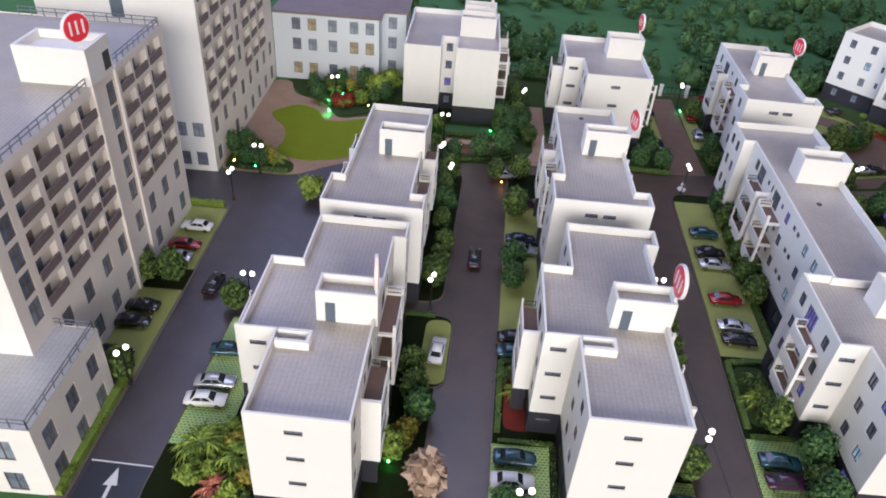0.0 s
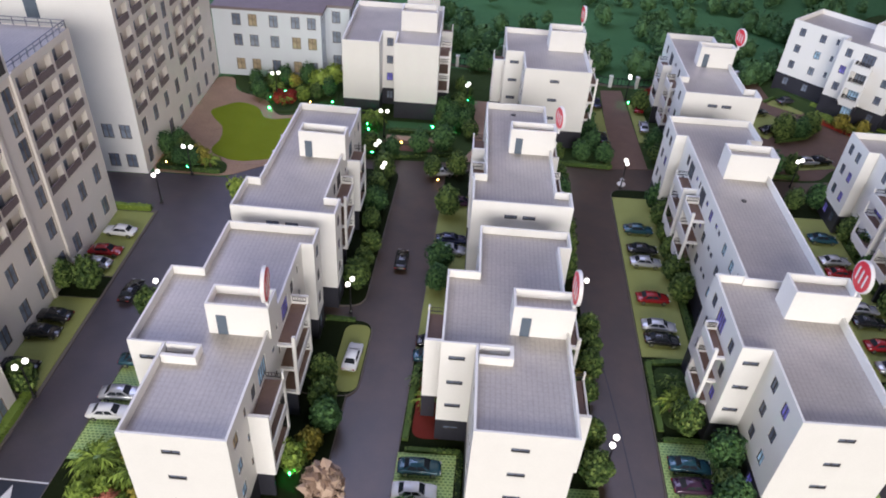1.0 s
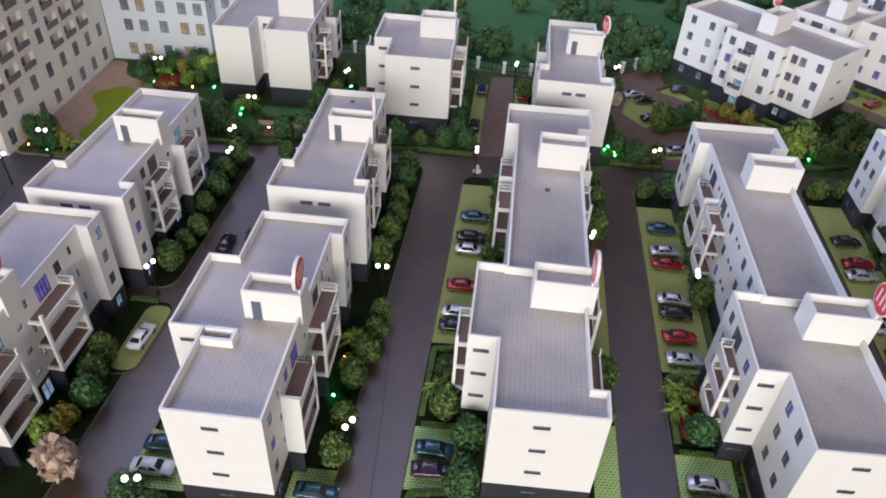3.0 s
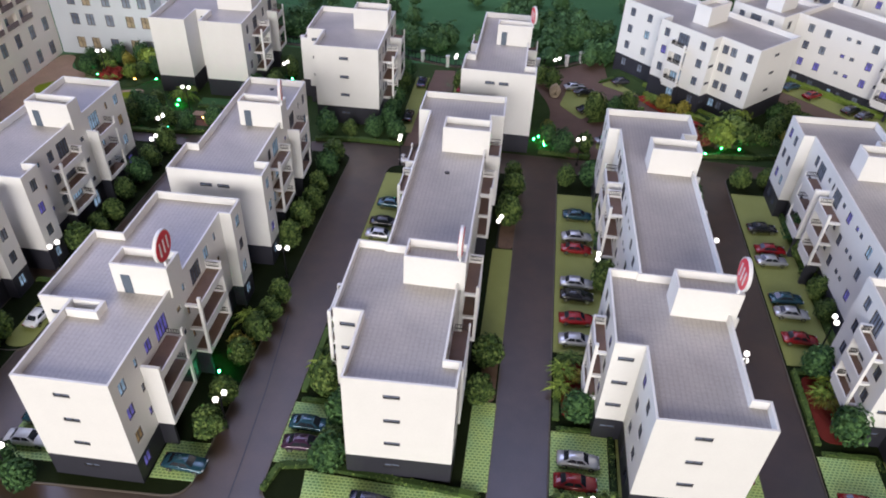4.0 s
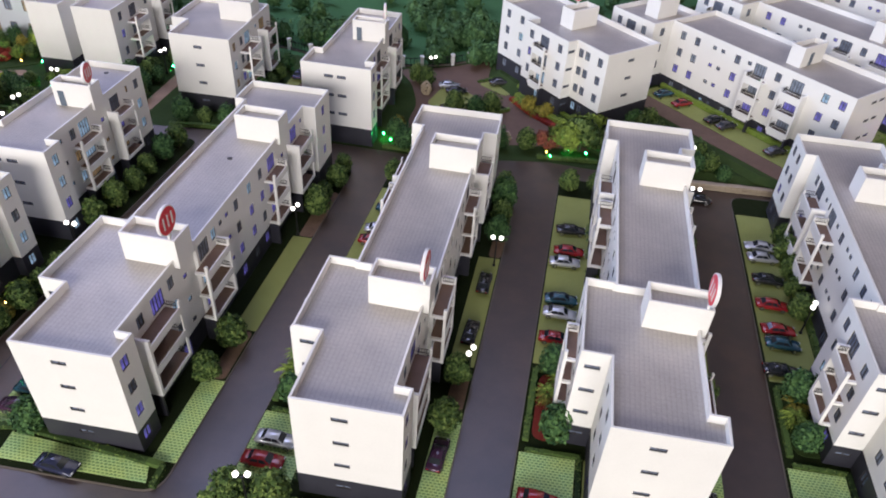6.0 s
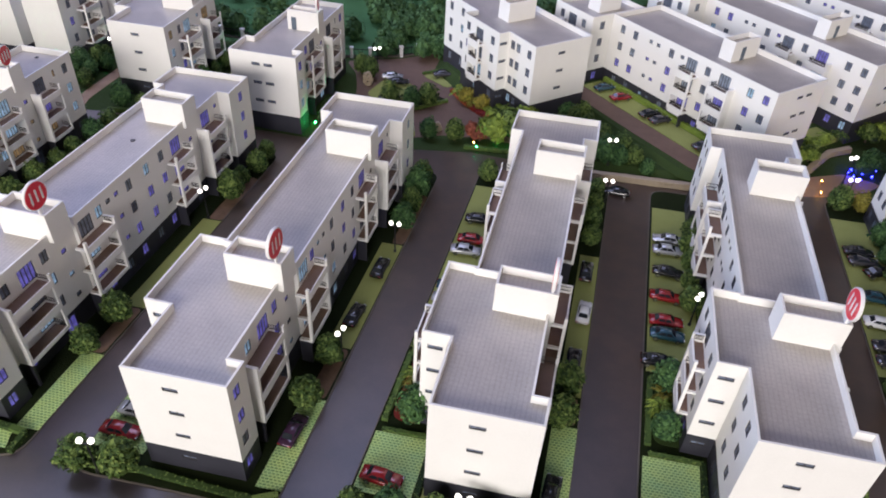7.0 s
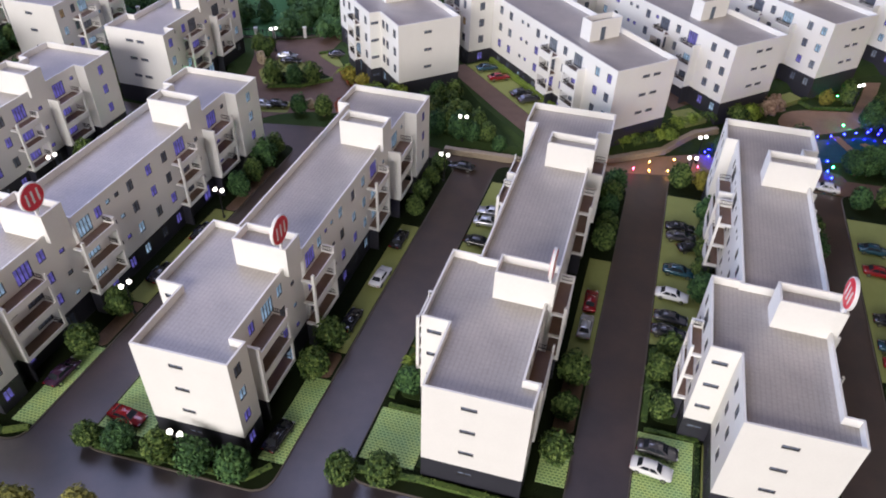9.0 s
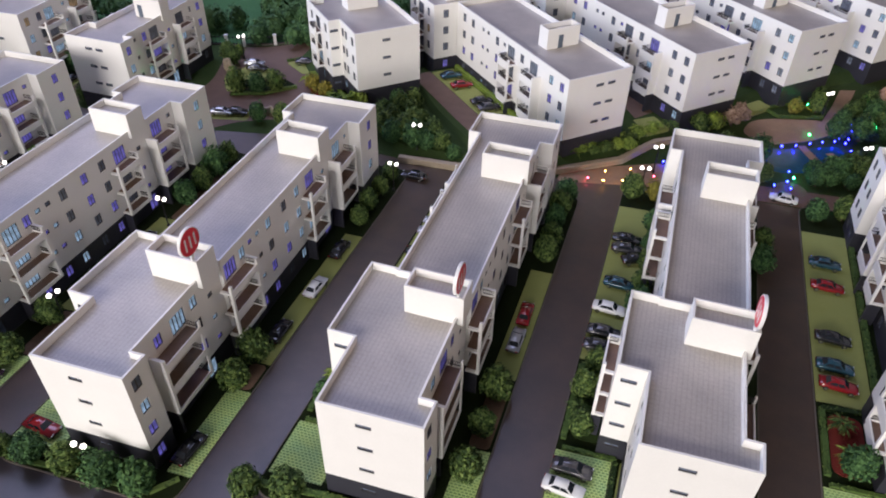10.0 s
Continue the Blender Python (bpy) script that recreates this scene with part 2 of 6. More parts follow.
TAILLIGHT = plain("red_tail_light", (0.35, 0.01, 0.01), 0.2)
CAR_PAINT = {n: plain(n + "_car_paint", c, 0.22, metal, vary=0.05, coat=0.6) for n, c, metal in (
    ("white", (0.75, 0.75, 0.74), 0.0), ("silver", (0.50, 0.51, 0.54), 0.5), ("black", (0.012, 0.012, 0.014), 0.0), ("teal", (0.020, 0.075, 0.105), 0.3),
    ("red", (0.26, 0.010, 0.014), 0.1), ("plum", (0.055, 0.022, 0.050), 0.2), ("navy", (0.030, 0.036, 0.080), 0.3), ("grey", (0.075, 0.072, 0.080), 0.4))}

# ---- building blocks ----
meshes = {}


def as_mesh(name, bm, mat):
    bmesh.ops.scale(bm, vec=(U, U, U), verts=bm.verts)
    bmesh.ops.recalc_face_normals(bm, faces=bm.faces)
    me = bpy.data.meshes.new(name)
    bm.to_mesh(me)
    bm.free()
    for m in mat if isinstance(mat, (list, tuple)) else [mat]:
        me.materials.append(m)
    return me


def place(x, y, z, yaw=0.0):
    return pose(x * U, y * U, z * U, 0, 0, yaw)


def part(name, bm, mat, parent, label="", m=None):
    """bm (or a finished mesh) as one mesh object under a thing or part."""
    ob = new(name, bm if isinstance(bm, bpy.types.Mesh) else as_mesh(name, bm, mat))
    ob.parent = parent
    if m is not None:
        ob.matrix_basis = m
    if label:
        tagged(ob, label)
    return ob


def thing(name, label, category, m, group="", kind="", bm=None, mat=None):
    ob = new(name, None if bm is None else bm if isinstance(bm, bpy.types.Mesh) else as_mesh(name, bm, mat))
    ob.matrix_basis = m
    return tagged(ob, label, category, group, kind)


def box(bm, x0, y0, z0, x1, y1, z1, mi=0):
    v = [bm.verts.new(p) for p in ((x0, y0, z0), (x1, y0, z0), (x1, y1, z0), (x0, y1, z0),
                                   (x0, y0, z1), (x1, y0, z1), (x1, y1, z1), (x0, y1, z1))]
    for q in ((3, 2, 1, 0), (4, 5, 6, 7), (0, 1, 5, 4), (1, 2, 6, 5), (2, 3, 7, 6), (3, 0, 4, 7)):
        bm.faces.new([v[i] for i in q]).material_index = mi


def prism(bm, poly, z0, z1, mi=0, top=None):
    a = [bm.verts.new((x, y, z0)) for x, y in poly]
    b = [bm.verts.new((x, y, z1)) for x, y in (top or poly)]
    n = len(poly)
    for i in range(n):
        bm.faces.new((a[i], a[(i + 1) % n], b[(i + 1) % n], b[i])).material_index = mi
    bm.faces.new(b).material_index = mi
    bm.faces.new(a[::-1]).material_index = mi


def inset(poly, d):
    """A polygon (anticlockwise) moved inwards by d."""
    out, n = [], len(poly)
    for i in range(n):
        p, q, r = Vector(poly[i - 1]), Vector(poly[i]), Vector(poly[(i + 1) % n])
        a, b = (q - p).normalized(), (r - q).normalized()
        na, nb = Vector((-a.y, a.x)), Vector((-b.y, b.x))
        k = na + nb
        out.append(tuple(q + k * (d / max(0.3, k.dot(na)))))
    return out


def rounded(poly, r, n=5):
    """The corners of a polygon rounded to radius r."""
    out, m = [], len(poly)
    for i in range(m):
        p, q, s = Vector(poly[i - 1]), Vector(poly[i]), Vector(poly[(i + 1) % m])
        d1, d2 = (p - q), (s - q)
        k = min(r, d1.length * 0.45, d2.length * 0.45)
        a, b = q + d1.normalized() * k, q + d2.normalized() * k
        for j in range(n + 1):
            t = j / n
            out.append(tuple(a * (1 - t) ** 2 + q * 2 * t * (1 - t) + b * t * t))
    return out


def wall_panel(bm, length, z0, z1, holes, depth=0.22, mi=0):
    """An upright wall in the xz plane, facing -y, with holes (s0, z0, s1, z1) and their reveals."""
    xs = sorted({0.0, length, *[h[0] for h in holes], *[h[2] for h in holes]})
    zs = sorted({z0, z1, *[h[1] for h in holes], *[h[3] for h in holes]})
    cache = {}

    def v(x, y, z):
        k = (round(x, 3), round(y, 3), round(z, 3))
        if k not in cache:
            cache[k] = bm.verts.new((x, y, z))
        return cache[k]
    for a, b in zip(xs, xs[1:]):
        for c, d in zip(zs, zs[1:]):
            mx, mz = (a + b) / 2, (c + d) / 2
            if any(h[0] < mx < h[2] and h[1] < mz < h[3] for h in holes):
                continue
            bm.faces.new((v(a, 0, c), v(b, 0, c), v(b, 0, d), v(a, 0, d))).material_index = mi
    for a, c, b, d in holes:
        for p, q in (((a, c), (a, d)), ((a, d), (b, d)), ((b, d), (b, c)), ((b, c), (a, c))):
            bm.faces.new((v(p[0], 0, p[1]), v(q[0], 0, q[1]), v(q[0], depth, q[1]), v(p[0], depth, p[1]))).material_index = mi


def box_mesh(key, mat, *boxes):
    if key not in meshes:
        bm = bmesh.new()
        for b in boxes:
            box(bm, *b)
        meshes[key] = as_mesh(key, bm, mat)
    return meshes[key]

# ---- the apartment blocks ----
ROOF_Z, BASE_Z = 12.8, 2.95
FLOORS = {"a": 11.0, "b": 8.0, "c": 5.0, "g": 1.75}
KINDS = {"m": (1.05, 1.4, 2, 1), "l": (2.1, 2.05, 4, 1), "s": (0.75, 0.6, 1, 1), "v": (1.4, 0.5, 2, 1), "n": (0.5, 1.0, 1, 1),
         "p": (1.5, 1.5, 2, 2), "h": (1.6, 2.3, 2, 1), "d": (1.0, 2.0, 1, 1), "b": (1.5, 2.1, 2, 1)}


def edge_frame(p, q):
    """The pose (in a block's own metres) of a wall from p to q: x along it, -y outwards."""
    d = Vector(q) - Vector(p)
    return place(p[0], p[1], 0, math.degrees(math.atan2(d.y, d.x))), d.length


def window_mesh(kind, frame_mat, glass=None):
    """A window frame with its bars as one piece; small kinds carry their pane with them."""
    key = "window_frame_" + kind + frame_mat.name + (glass.name if glass else "")
    if key not in meshes:
        w, h, nx, nz = KINDS[kind]
        t, bm = 0.075, bmesh.new()
        holes = []
        for i in range(nx):
            for j in range(nz):
                holes.append((t + (w - t) * i / nx, t + (h - t) * j / nz, (w - t) * (i + 1) / nx, (h - t) * (j + 1) / nz))
        wall_panel(bm, w, 0, h, holes, 0.1)
        bmesh.ops.translate(bm, verts=bm.verts, vec=(-w / 2, 0.05, -h / 2))
        if glass:
            v = [bm.verts.new(p) for p in ((-w / 2, 0.14, -h / 2), (w / 2, 0.14, -h / 2), (w / 2, 0.14, h / 2), (-w / 2, 0.14, h / 2))]
            bm.faces.new(v).material_index = 1
        meshes[key] = as_mesh("window", bm, [frame_mat, glass] if glass else frame_mat)
    return meshes[key]


def pane_mesh(kind, mat):
    key = "pane_" + kind + mat.name
    if key not in meshes:
        w, h = KINDS[kind][:2]
        bm = bmesh.new()
        box(bm, -w / 2 + 0.06, 0.12, -h / 2 + 0.06, w / 2 - 0.06, 0.19, h / 2 - 0.06)
        meshes[key] = as_mesh("pane", bm, mat)
    return meshes[key]


def add_window(root, m_wall, s, z, kind, glass, frame_mat=None, name="window"):
    m = m_wall @ place(s, 0, z)
    if kind in "snv":
        return part(name, window_mesh(kind, frame_mat or FRAME, GLASS if kind == "v" else glass), None, root, m=m)
    w = part(name, window_mesh(kind, frame_mat or FRAME), None, root, m=m)
    part("pane", pane_mesh(kind, glass), None, w)
    return w


def pick_glass(rng, lit):
    """lit: share of glowing panes and their materials."""
    if rng.random() < lit[0]:
        return rng.choice(lit[1])
    return rng.choice((GLASS, GLASS, GLASS_PALE))


def facade(root, foot, i, wins, height, base, rng, lit, wall_mat, base_mat, foot_z=0.0):
    p, q = foot[i], foot[(i + 1) % len(foot)]
    m, length = edge_frame(p, q)
    along_x = abs(q[0] - p[0]) > abs(q[1] - p[1])
    up, low, put = [], [], []
    for coord, kind, floors in wins:
        s = abs(coord - (p[0] if along_x else p[1]))
        for f in floors:
            w, h = KINDS[kind][:2]
            z = FLOORS.get(f) if isinstance(f, str) else f
            if kind == "l" and f != "g":
                z -= 0.25
            if kind == "n" or kind == "s":
                z += 0.25
            if not (0.1 + w / 2 < s < length - 0.1 - w / 2):
                continue
            hole = (s - w / 2, z - h / 2, s + w / 2, z + h / 2)
            (low if hole[3] < base else up).append(hole)
            put.append((s, z, kind))
    bm = bmesh.new()
    wall_panel(bm, length, base, height, up)
    part("wall", bm, wall_mat, root, m=m)
    if base > 0:
        bm = bmesh.new()
        wall_panel(bm, length, foot_z, base, low)
        part("base_storey_wall", bm, base_mat, root, "charcoal ground-storey wall", m=m)
    for s, z, kind in put:
        add_window(root, m, s, z, kind, pick_glass(rng, (lit[0] * 0.3, lit[1]) if q[1] < p[1] and foot_z == 0 else lit))


def roof(root, foot, height, wall_mat, drop=0.9):
    n, inner = len(foot), inset(foot, 0.2)
    bm = bmesh.new()
    for i in range(n):
        j = (i + 1) % n
        a, b, c, d = foot[i], foot[j], inner[j], inner[i]
        bm.faces.new([bm.verts.new((*p, height)) for p in (a, b, c, d)])
        bm.faces.new([bm.verts.new(p) for p in ((*d, height), (*c, height), (*c, height - drop), (*d, height - drop))])
    bmesh.ops.remove_doubles(bm, verts=bm.verts, dist=0.001)
    part("parapet", bm, wall_mat, root)
    bm = bmesh.new()
    bm.faces.new([bm.verts.new((*p, height - drop + 0.05)) for p in inner])
    part("roof_deck", bm, ROOF, root, "grey tiled flat roof deck")


def tower(root, rect, height, wall_mat, door=None, up=2.4):
    """A stair tower on the roof, with a low parapet round its own sunk top; door: side x and the wall it is in."""
    x0, y0, x1, y1 = rect
    z0, z1, w = height - 0.9, height + up, 0.2
    bm = bmesh.new()
    outer, inner = [(x0, y0), (x1, y0), (x1, y1), (x0, y1)], [(x0 + w, y0 + w), (x1 - w, y0 + w), (x1 - w, y1 - w), (x0 + w, y1 - w)]
    rings = [[bm.verts.new((*p, z)) for p in pts] for pts, z in ((outer, z0), (outer, z1), (inner, z1), (inner, z1 - 0.85))]
    for a, b in zip(rings, rings[1:]):
        for i in range(4):
            bm.faces.new((a[i], a[(i + 1) % 4], b[(i + 1) % 4], b[i]))
    bm.faces.new(rings[0][::-1])
    bm.faces.new(rings[-1])
    t = part("stair_tower", bm, wall_mat, root)
    bm = bmesh.new()
    bm.faces.new([bm.verts.new(p) for p in ((x0 + w, y0 + w, z1 - 0.83), (x1 - w, y0 + w, z1 - 0.83), (x1 - w, y1 - w, z1 - 0.83), (x0 + w, y1 - w, z1 - 0.83))])
    part("roof_deck", bm, ROOF, t)
    if door:
        bm = bmesh.new()
        dx = door
        box(bm, dx - 0.42, y0 - 0.06, z0, dx - 0.33, y0 + 0.02, z0 + 2.15)
        box(bm, dx + 0.33, y0 - 0.06, z0, dx + 0.42, y0 + 0.02, z0 + 2.15)
        box(bm, dx - 0.33, y0 - 0.06, z0 + 2.05, dx + 0.33, y0 + 0.02, z0 + 2.15)
        box(bm, dx - 0.33, y0 - 0.03, z0, dx + 0.33, y0 + 0.02, z0 + 2.05)
        part("door", bm, DOOR, t, "slate blue roof door")
    return t


def bay(root, wall_x, out_x, y0, y1, style, fronted=False):
    """A stack of balconies between wall_x and out_x. style: f (solid fin at the near end) or p (near post with cross beams)."""
    lo, hi = min(wall_x, out_x), max(wall_x, out_x)
    sign = 1 if out_x > wall_x else -1
    edge = out_x - sign * 0.16
    e0, e1 = min(edge, out_x), max(edge, out_x)
    a0, a1 = (y0 + 0.3, y1 - 0.3)
    for z in (3.45, 6.45, 9.45):
        top, drop = ((0.22, 0.6) if z > 4 else (0.12, 0.3)) if sign > 0 else (0.45, 0.75)
        bm = bmesh.new()
        sec = [(wall_x, z - 0.28), (edge, z - 0.28), (edge, z - drop), (out_x, z - drop), (out_x, z + top), (edge, z + top), (edge, z), (wall_x, z)]
        u = [[bm.verts.new((x, y, zz)) for x, zz in sec] for y in (a0, a1)]
        for i in range(8):
            bm.faces.new((u[0][i], u[0][(i + 1) % 8], u[1][(i + 1) % 8], u[1][i]))
        bm.faces.new(u[0])
        bm.faces.new(u[1][::-1])
        b = part("balcony", bm, WALL, root)
        bm = bmesh.new()
        inner = edge - sign * 0.06
        sec = [(wall_x + sign * 0.02, z + 0.01), (inner + sign * 0.04, z + 0.01), (inner + sign * 0.04, z + top - 0.04), (inner, z + top - 0.04), (inner, z + 0.05), (wall_x + sign * 0.02, z + 0.05)]
        u = [[bm.verts.new((x, y, zz)) for x, zz in sec] for y in (a0 + 0.01, a1 - 0.01)]
        for i in range(6):
            bm.faces.new((u[0][i], u[0][(i + 1) % 6], u[1][(i + 1) % 6], u[1][i]))
        bm.faces.new(u[0])
        bm.faces.new(u[1][::-1])
        part("deck", bm, DECK, b, "brown timber balcony lining")
        bm = bmesh.new()
        n, w = 5, hi - lo - 0.35
        holes = [(0.05 + (w - 0.05) * i / n, 0.08, (w - 0.05) * (i + 1) / n, 0.5) for i in range(n)]
        wall_panel(bm, w, 0, 0.58, holes, 0.05)
        bmesh.ops.translate(bm, verts=bm.verts, vec=(lo + 0.15, a1 - 0.12, z + 0.45))
        part("railing", bm, RAIL, b, "thin dark metal railing")
        if fronted:
            bm = bmesh.new()
            box(bm, edge - 0.03, a0 + 0.05, z + 1.0, edge + 0.05, a1 - 0.05, z + 1.1)
            for i in range(int((a1 - a0) / 0.3)):
                box(bm, edge - 0.02, a0 + 0.1 + 0.3 * i, z + top, edge + 0.04, a0 + 0.2 + 0.3 * i, z + 1.0)
            part("railing", bm, RAIL, b, "dark barred railing along the front")
    bm = bmesh.new()
    if style == "f":
        box(bm, lo, y0, 3.15, hi, y0 + 0.3, 10.4)
        part("fin_wall", bm, WALL, root)
    else:
        pw = 0.3 * sign
        p0, p1 = min(out_x, out_x - pw), max(out_x, out_x - pw)
        box(bm, p0, y0, 3.15, p1, y0 + 0.3, 10.4)
        part("post", bm, WALL, root)
        for z in (3.32, 6.32, 9.32):
            bm = bmesh.new()
            box(bm, min(wall_x, out_x - pw), y0 + 0.02, z - 0.13, max(wall_x, out_x - pw), y0 + 0.28, z + 0.13)
            part("beam", bm, WALL, root)
    bm = bmesh.new()
    if style == "p":
        box(bm, lo, y1 - 0.3, 3.15, hi, y1, 10.4)
        part("fin_wall", bm, WALL, root)
    else:
        box(bm, e0, y1 - 0.3, 3.15, e1, y1, 10.4)
        part("post", bm, WALL, root)
    bm = bmesh.new()
    box(bm, lo, y0 + 0.05, 0, lo + (hi - lo) * 0.85, y0 + 0.35, 3.14)
    part("base_pier", bm, DARK, root, "charcoal pier below the balconies")


def block(name, label, x, y, yaw, foot, windows, towers, bays, group, lit, seed, height=ROOF_Z, base=BASE_Z, wall_mat=None, base_mat=None, level=0.0):
    rng = random.Random(seed)
    wall_mat, base_mat = wall_mat or WALL, base_mat or DARK
    root = thing(name, label, "building", place(x, y, level, yaw), group)
    for i in range(len(foot)):
        facade(root, foot, i, windows.get(i, []), height, base, rng, lit, wall_mat, base_mat, -level)
    roof(root, foot, height, wall_mat)
    for rect in towers:
        tower(root, rect[:4], height, wall_mat, rect[4] if len(rect) > 4 else None)
    for b in bays:
        bay(root, *b)
    return root


FOOT_L = [(0, 0), (9.22, 0.35), (9.3, 3.3), (7.9, 3.3), (7.9, 16.2), (8.3, 16.2), (8.3, 46.5), (10.0, 46.5), (9.95, 52.2), (-1.05, 51.85), (-1.1, 46.2),
          (0.3, 46.2), (0.3, 17.7), (-2.6, 17.7), (-2.6, 7.65), (0, 7.65)]
WIN_L = {0: [(4.05, "v", "abc"), (4.05, "v", [1.9])],
         1: [(1.55, "m", "abcg")],
         3: [(6.3, "m", "abc"), (9.2, "l", "abc"), (11.7, "m", "abc"), (14.2, "s", [9.6, 6.6, 3.8, 12.1]), (6, "m", "g"), (12, "b", [1.4])],
         5: [(17.6, "l", "abc"), (19.9, "m", "a"), (21.6, "s", "abc"), (23.1, "s", "abc"), (25.4, "m", "abcg"), (28.9, "m", "abcg"), (32.0, "m", "abcg"), (35.2, "l", "abc"),
             (38.6, "s", [9.6, 6.6, 3.8, 12.1]), (42.6, "l", "abc"), (45.4, "s", "abc"), (22.5, "m", "g"), (38.6, "b", [1.4]), (19, "m", "g")],
         7: [(49.5, "m", "abcg")],
         9: [(48.0, "m", "abcg"), (50.3, "m", "abcg")],
         11: [(43.1, "m", "abc"), (41.0, "l", "abc"), (38.2, "s", "abc"), (36.7, "n", "abc"), (34.9, "l", "abc"), (32.7, "s", "abc"), (30.6, "m", "abcg"), (28.2, "s", "abc"), (26.9, "s", "abc"),
              (24.3, "m", "abcg"), (21.4, "m", "abcg"), (19, "m", "abc")],
         13: [(15.8, "m", "abcg"), (13.2, "l", "abc"), (9.6, "m", "abcg")],
         14: [(-1.35, "v", "abc"), (-1.35, "v", [1.9])],
         15: [(2.6, "m", "abcg"), (5.4, "m", "abcg")]}
# edges: 10 and 12 are the short returns, 11 the rear west wall
WIN_L[10] = WIN_L[12] = []
BAYS_L = [(7.9, 9.45, 4.6, 10.3, "f"), (8.3, 9.75, 15.2, 20.4, "p"), (8.3, 9.7, 32.9, 37.0, "p"), (8.3, 10.0, 40.2, 45.0, "f"),
          (0.3, -1.3, 37.0, 41.6, "f"), (0.3, -1.3, 31.6, 35.6, "p"), (-2.6, -3.75, 9.6, 13.6, "p")]
TOWERS_L = [(2.75, 12.9, 8.45, 15.7), (3.05, 37.6, 8.7, 40.5)]

FOOT_S = [(0, 0), (7.9, 0), (7.9, 23.2), (9.1, 23.2), (9.1, 26), (0, 26), (0, 18.5), (-2.9, 18.5), (-2.9, 8.8), (0, 8.8)]
WIN_S = {0: [(3.65, "v", "abc"), (3.65, "v", [1.9])],
         1: [(1.5, "m", "abcg"), (3.9, "n", "abc"), (6.1, "m", "abc"), (8.6, "l", "abc"), (11.9, "s", [9.6, 6.6, 3.8, 12.1]), (13.5, "n", "abc"), (16.2, "l", "abc"), (18.9, "m", "abc"), (21.2, "n", "abc"),
             (12, "b", [1.4]), (20, "m", "g")],
         3: [(24.6, "m", "abcg")],
         5: [(20.5, "m", "abcg"), (23.5, "m", "abcg")],
         7: [(16.6, "m", "abcg"), (13.6, "l", "abc"), (10.2, "m", "abcg")],
         8: [(-1.5, "v", "abc"), (-1.5, "v", [1.9])],
         9: [(2.6, "m", "abcg"), (5.6, "m", "abcg")]}
BAYS_S = [(7.9, 9.5, 4.2, 9.2, "f"), (7.9, 9.5, 12.9, 18.6, "p"), (-2.9, -4.4, 11.3, 16.0, "f")]
FOOT_M = [(0, 0), (10.9, 0), (10.9, 3), (9.3, 3), (9.3, 24.4), (1.4, 24.4), (1.4, 5.7), (0, 5.7)]
WIN_M = {0: [(4.3, "v", "abc"), (6.3, "v", "abc")],
         1: [(1.5, "m", "abcg")],
         3: [(4.9, "s", "abc"), (7.4, "m", "abc"), (9.8, "l", "abc"), (13.7, "s", [9.6, 6.6, 3.8, 12.1]), (17, "l", "abc"), (20.2, "n", "abc"), (22.6, "m", "abcg"), (13, "b", [1.4])],
         5: [(8, "m", "abcg"), (11, "m", "abc"), (14, "s", "abc"), (17.5, "l", "abc"), (21.5, "m", "abcg")],
         7: [(2.8, "m", "abcg")]}
BAYS_M = [(9.3, 10.7, 6.8, 11.4, "p"), (9.3, 10.8, 14.9, 19.2, "f"), (1.4, -0.1, 15.6, 19.8, "f"), (1.4, -0.1, 8.5, 12.4, "p")]
FOOT_F2 = [(0, 0), (10, 0), (10, 17), (-2.7, 17), (-2.7, 6.5), (0, 6.5)]
WIN_F2 = {0: [(4.6, "v", "abc"), (4.6, "v", [1.9])], 1: [(1.6, "m", "abcg"), (4.4, "m", "abc"), (6.8, "l", "abc"), (10.5, "s", "abc"), (13, "l", "abc")],
          3: [(14, "m", "abcg"), (10.5, "l", "abc"), (8, "s", "abc")], 4: [(-1.3, "v", "abc")], 5: [(2, "m", "abcg"), (4.6, "m", "abcg")]}
BAYS_F2 = [(10, 11.8, 3.6, 8.2, "p"), (10, 11.8, 11.2, 15.4, "f"), (-2.7, -4.4, 8.4, 12.6, "f")]
FOOT_D = [(0, 0), (11.4, 0), (11.4, 34.5), (0, 34.5)]
WIN_D = {0: [(5.7, "v", "abc"), (7.8, "v", "abc")],
         3: [(31.7, "m", "abcg"), (28.6, "m", "abcg"), (25.0, "s", "abcg"), (23.3, "s", "abcg"), (20.3, "m", "abcg"), (18.0, "s", "abc"), (15.9, "l", "abc"), (12.6, "m", "abcg"), (9.2, "l", "abc"), (4.4, "m", "abcg"), (1.6, "m", "abcg")]}
BAYS_D = [(0, -1.6, 14.1, 17.4, "p", True), (0, -1.6, 7.0, 10.8, "f", True)]
FOOT_D0 = [(0, 0), (11.4, 0), (11.4, 27.7), (0.6, 27.7), (0.6, 17.6), (-2, 17.6), (-2, 7), (0, 7)]
WIN_D0 = {0: [(5.4, "v", "abc")],
          3: [(25.6, "m", "abcg"), (21.8, "m", "abcg"), (19.2, "n", "abc")],
          5: [(16.0, "m", "abc"), (12.6, "l", "abcg"), (8.8, "m", "abcg")], 6: [(-1.1, "v", "abcg")],
          7: [(5.9, "m", "abcg"), (4.4, "m", "abcg"), (1.5, "m", "abcg")]}

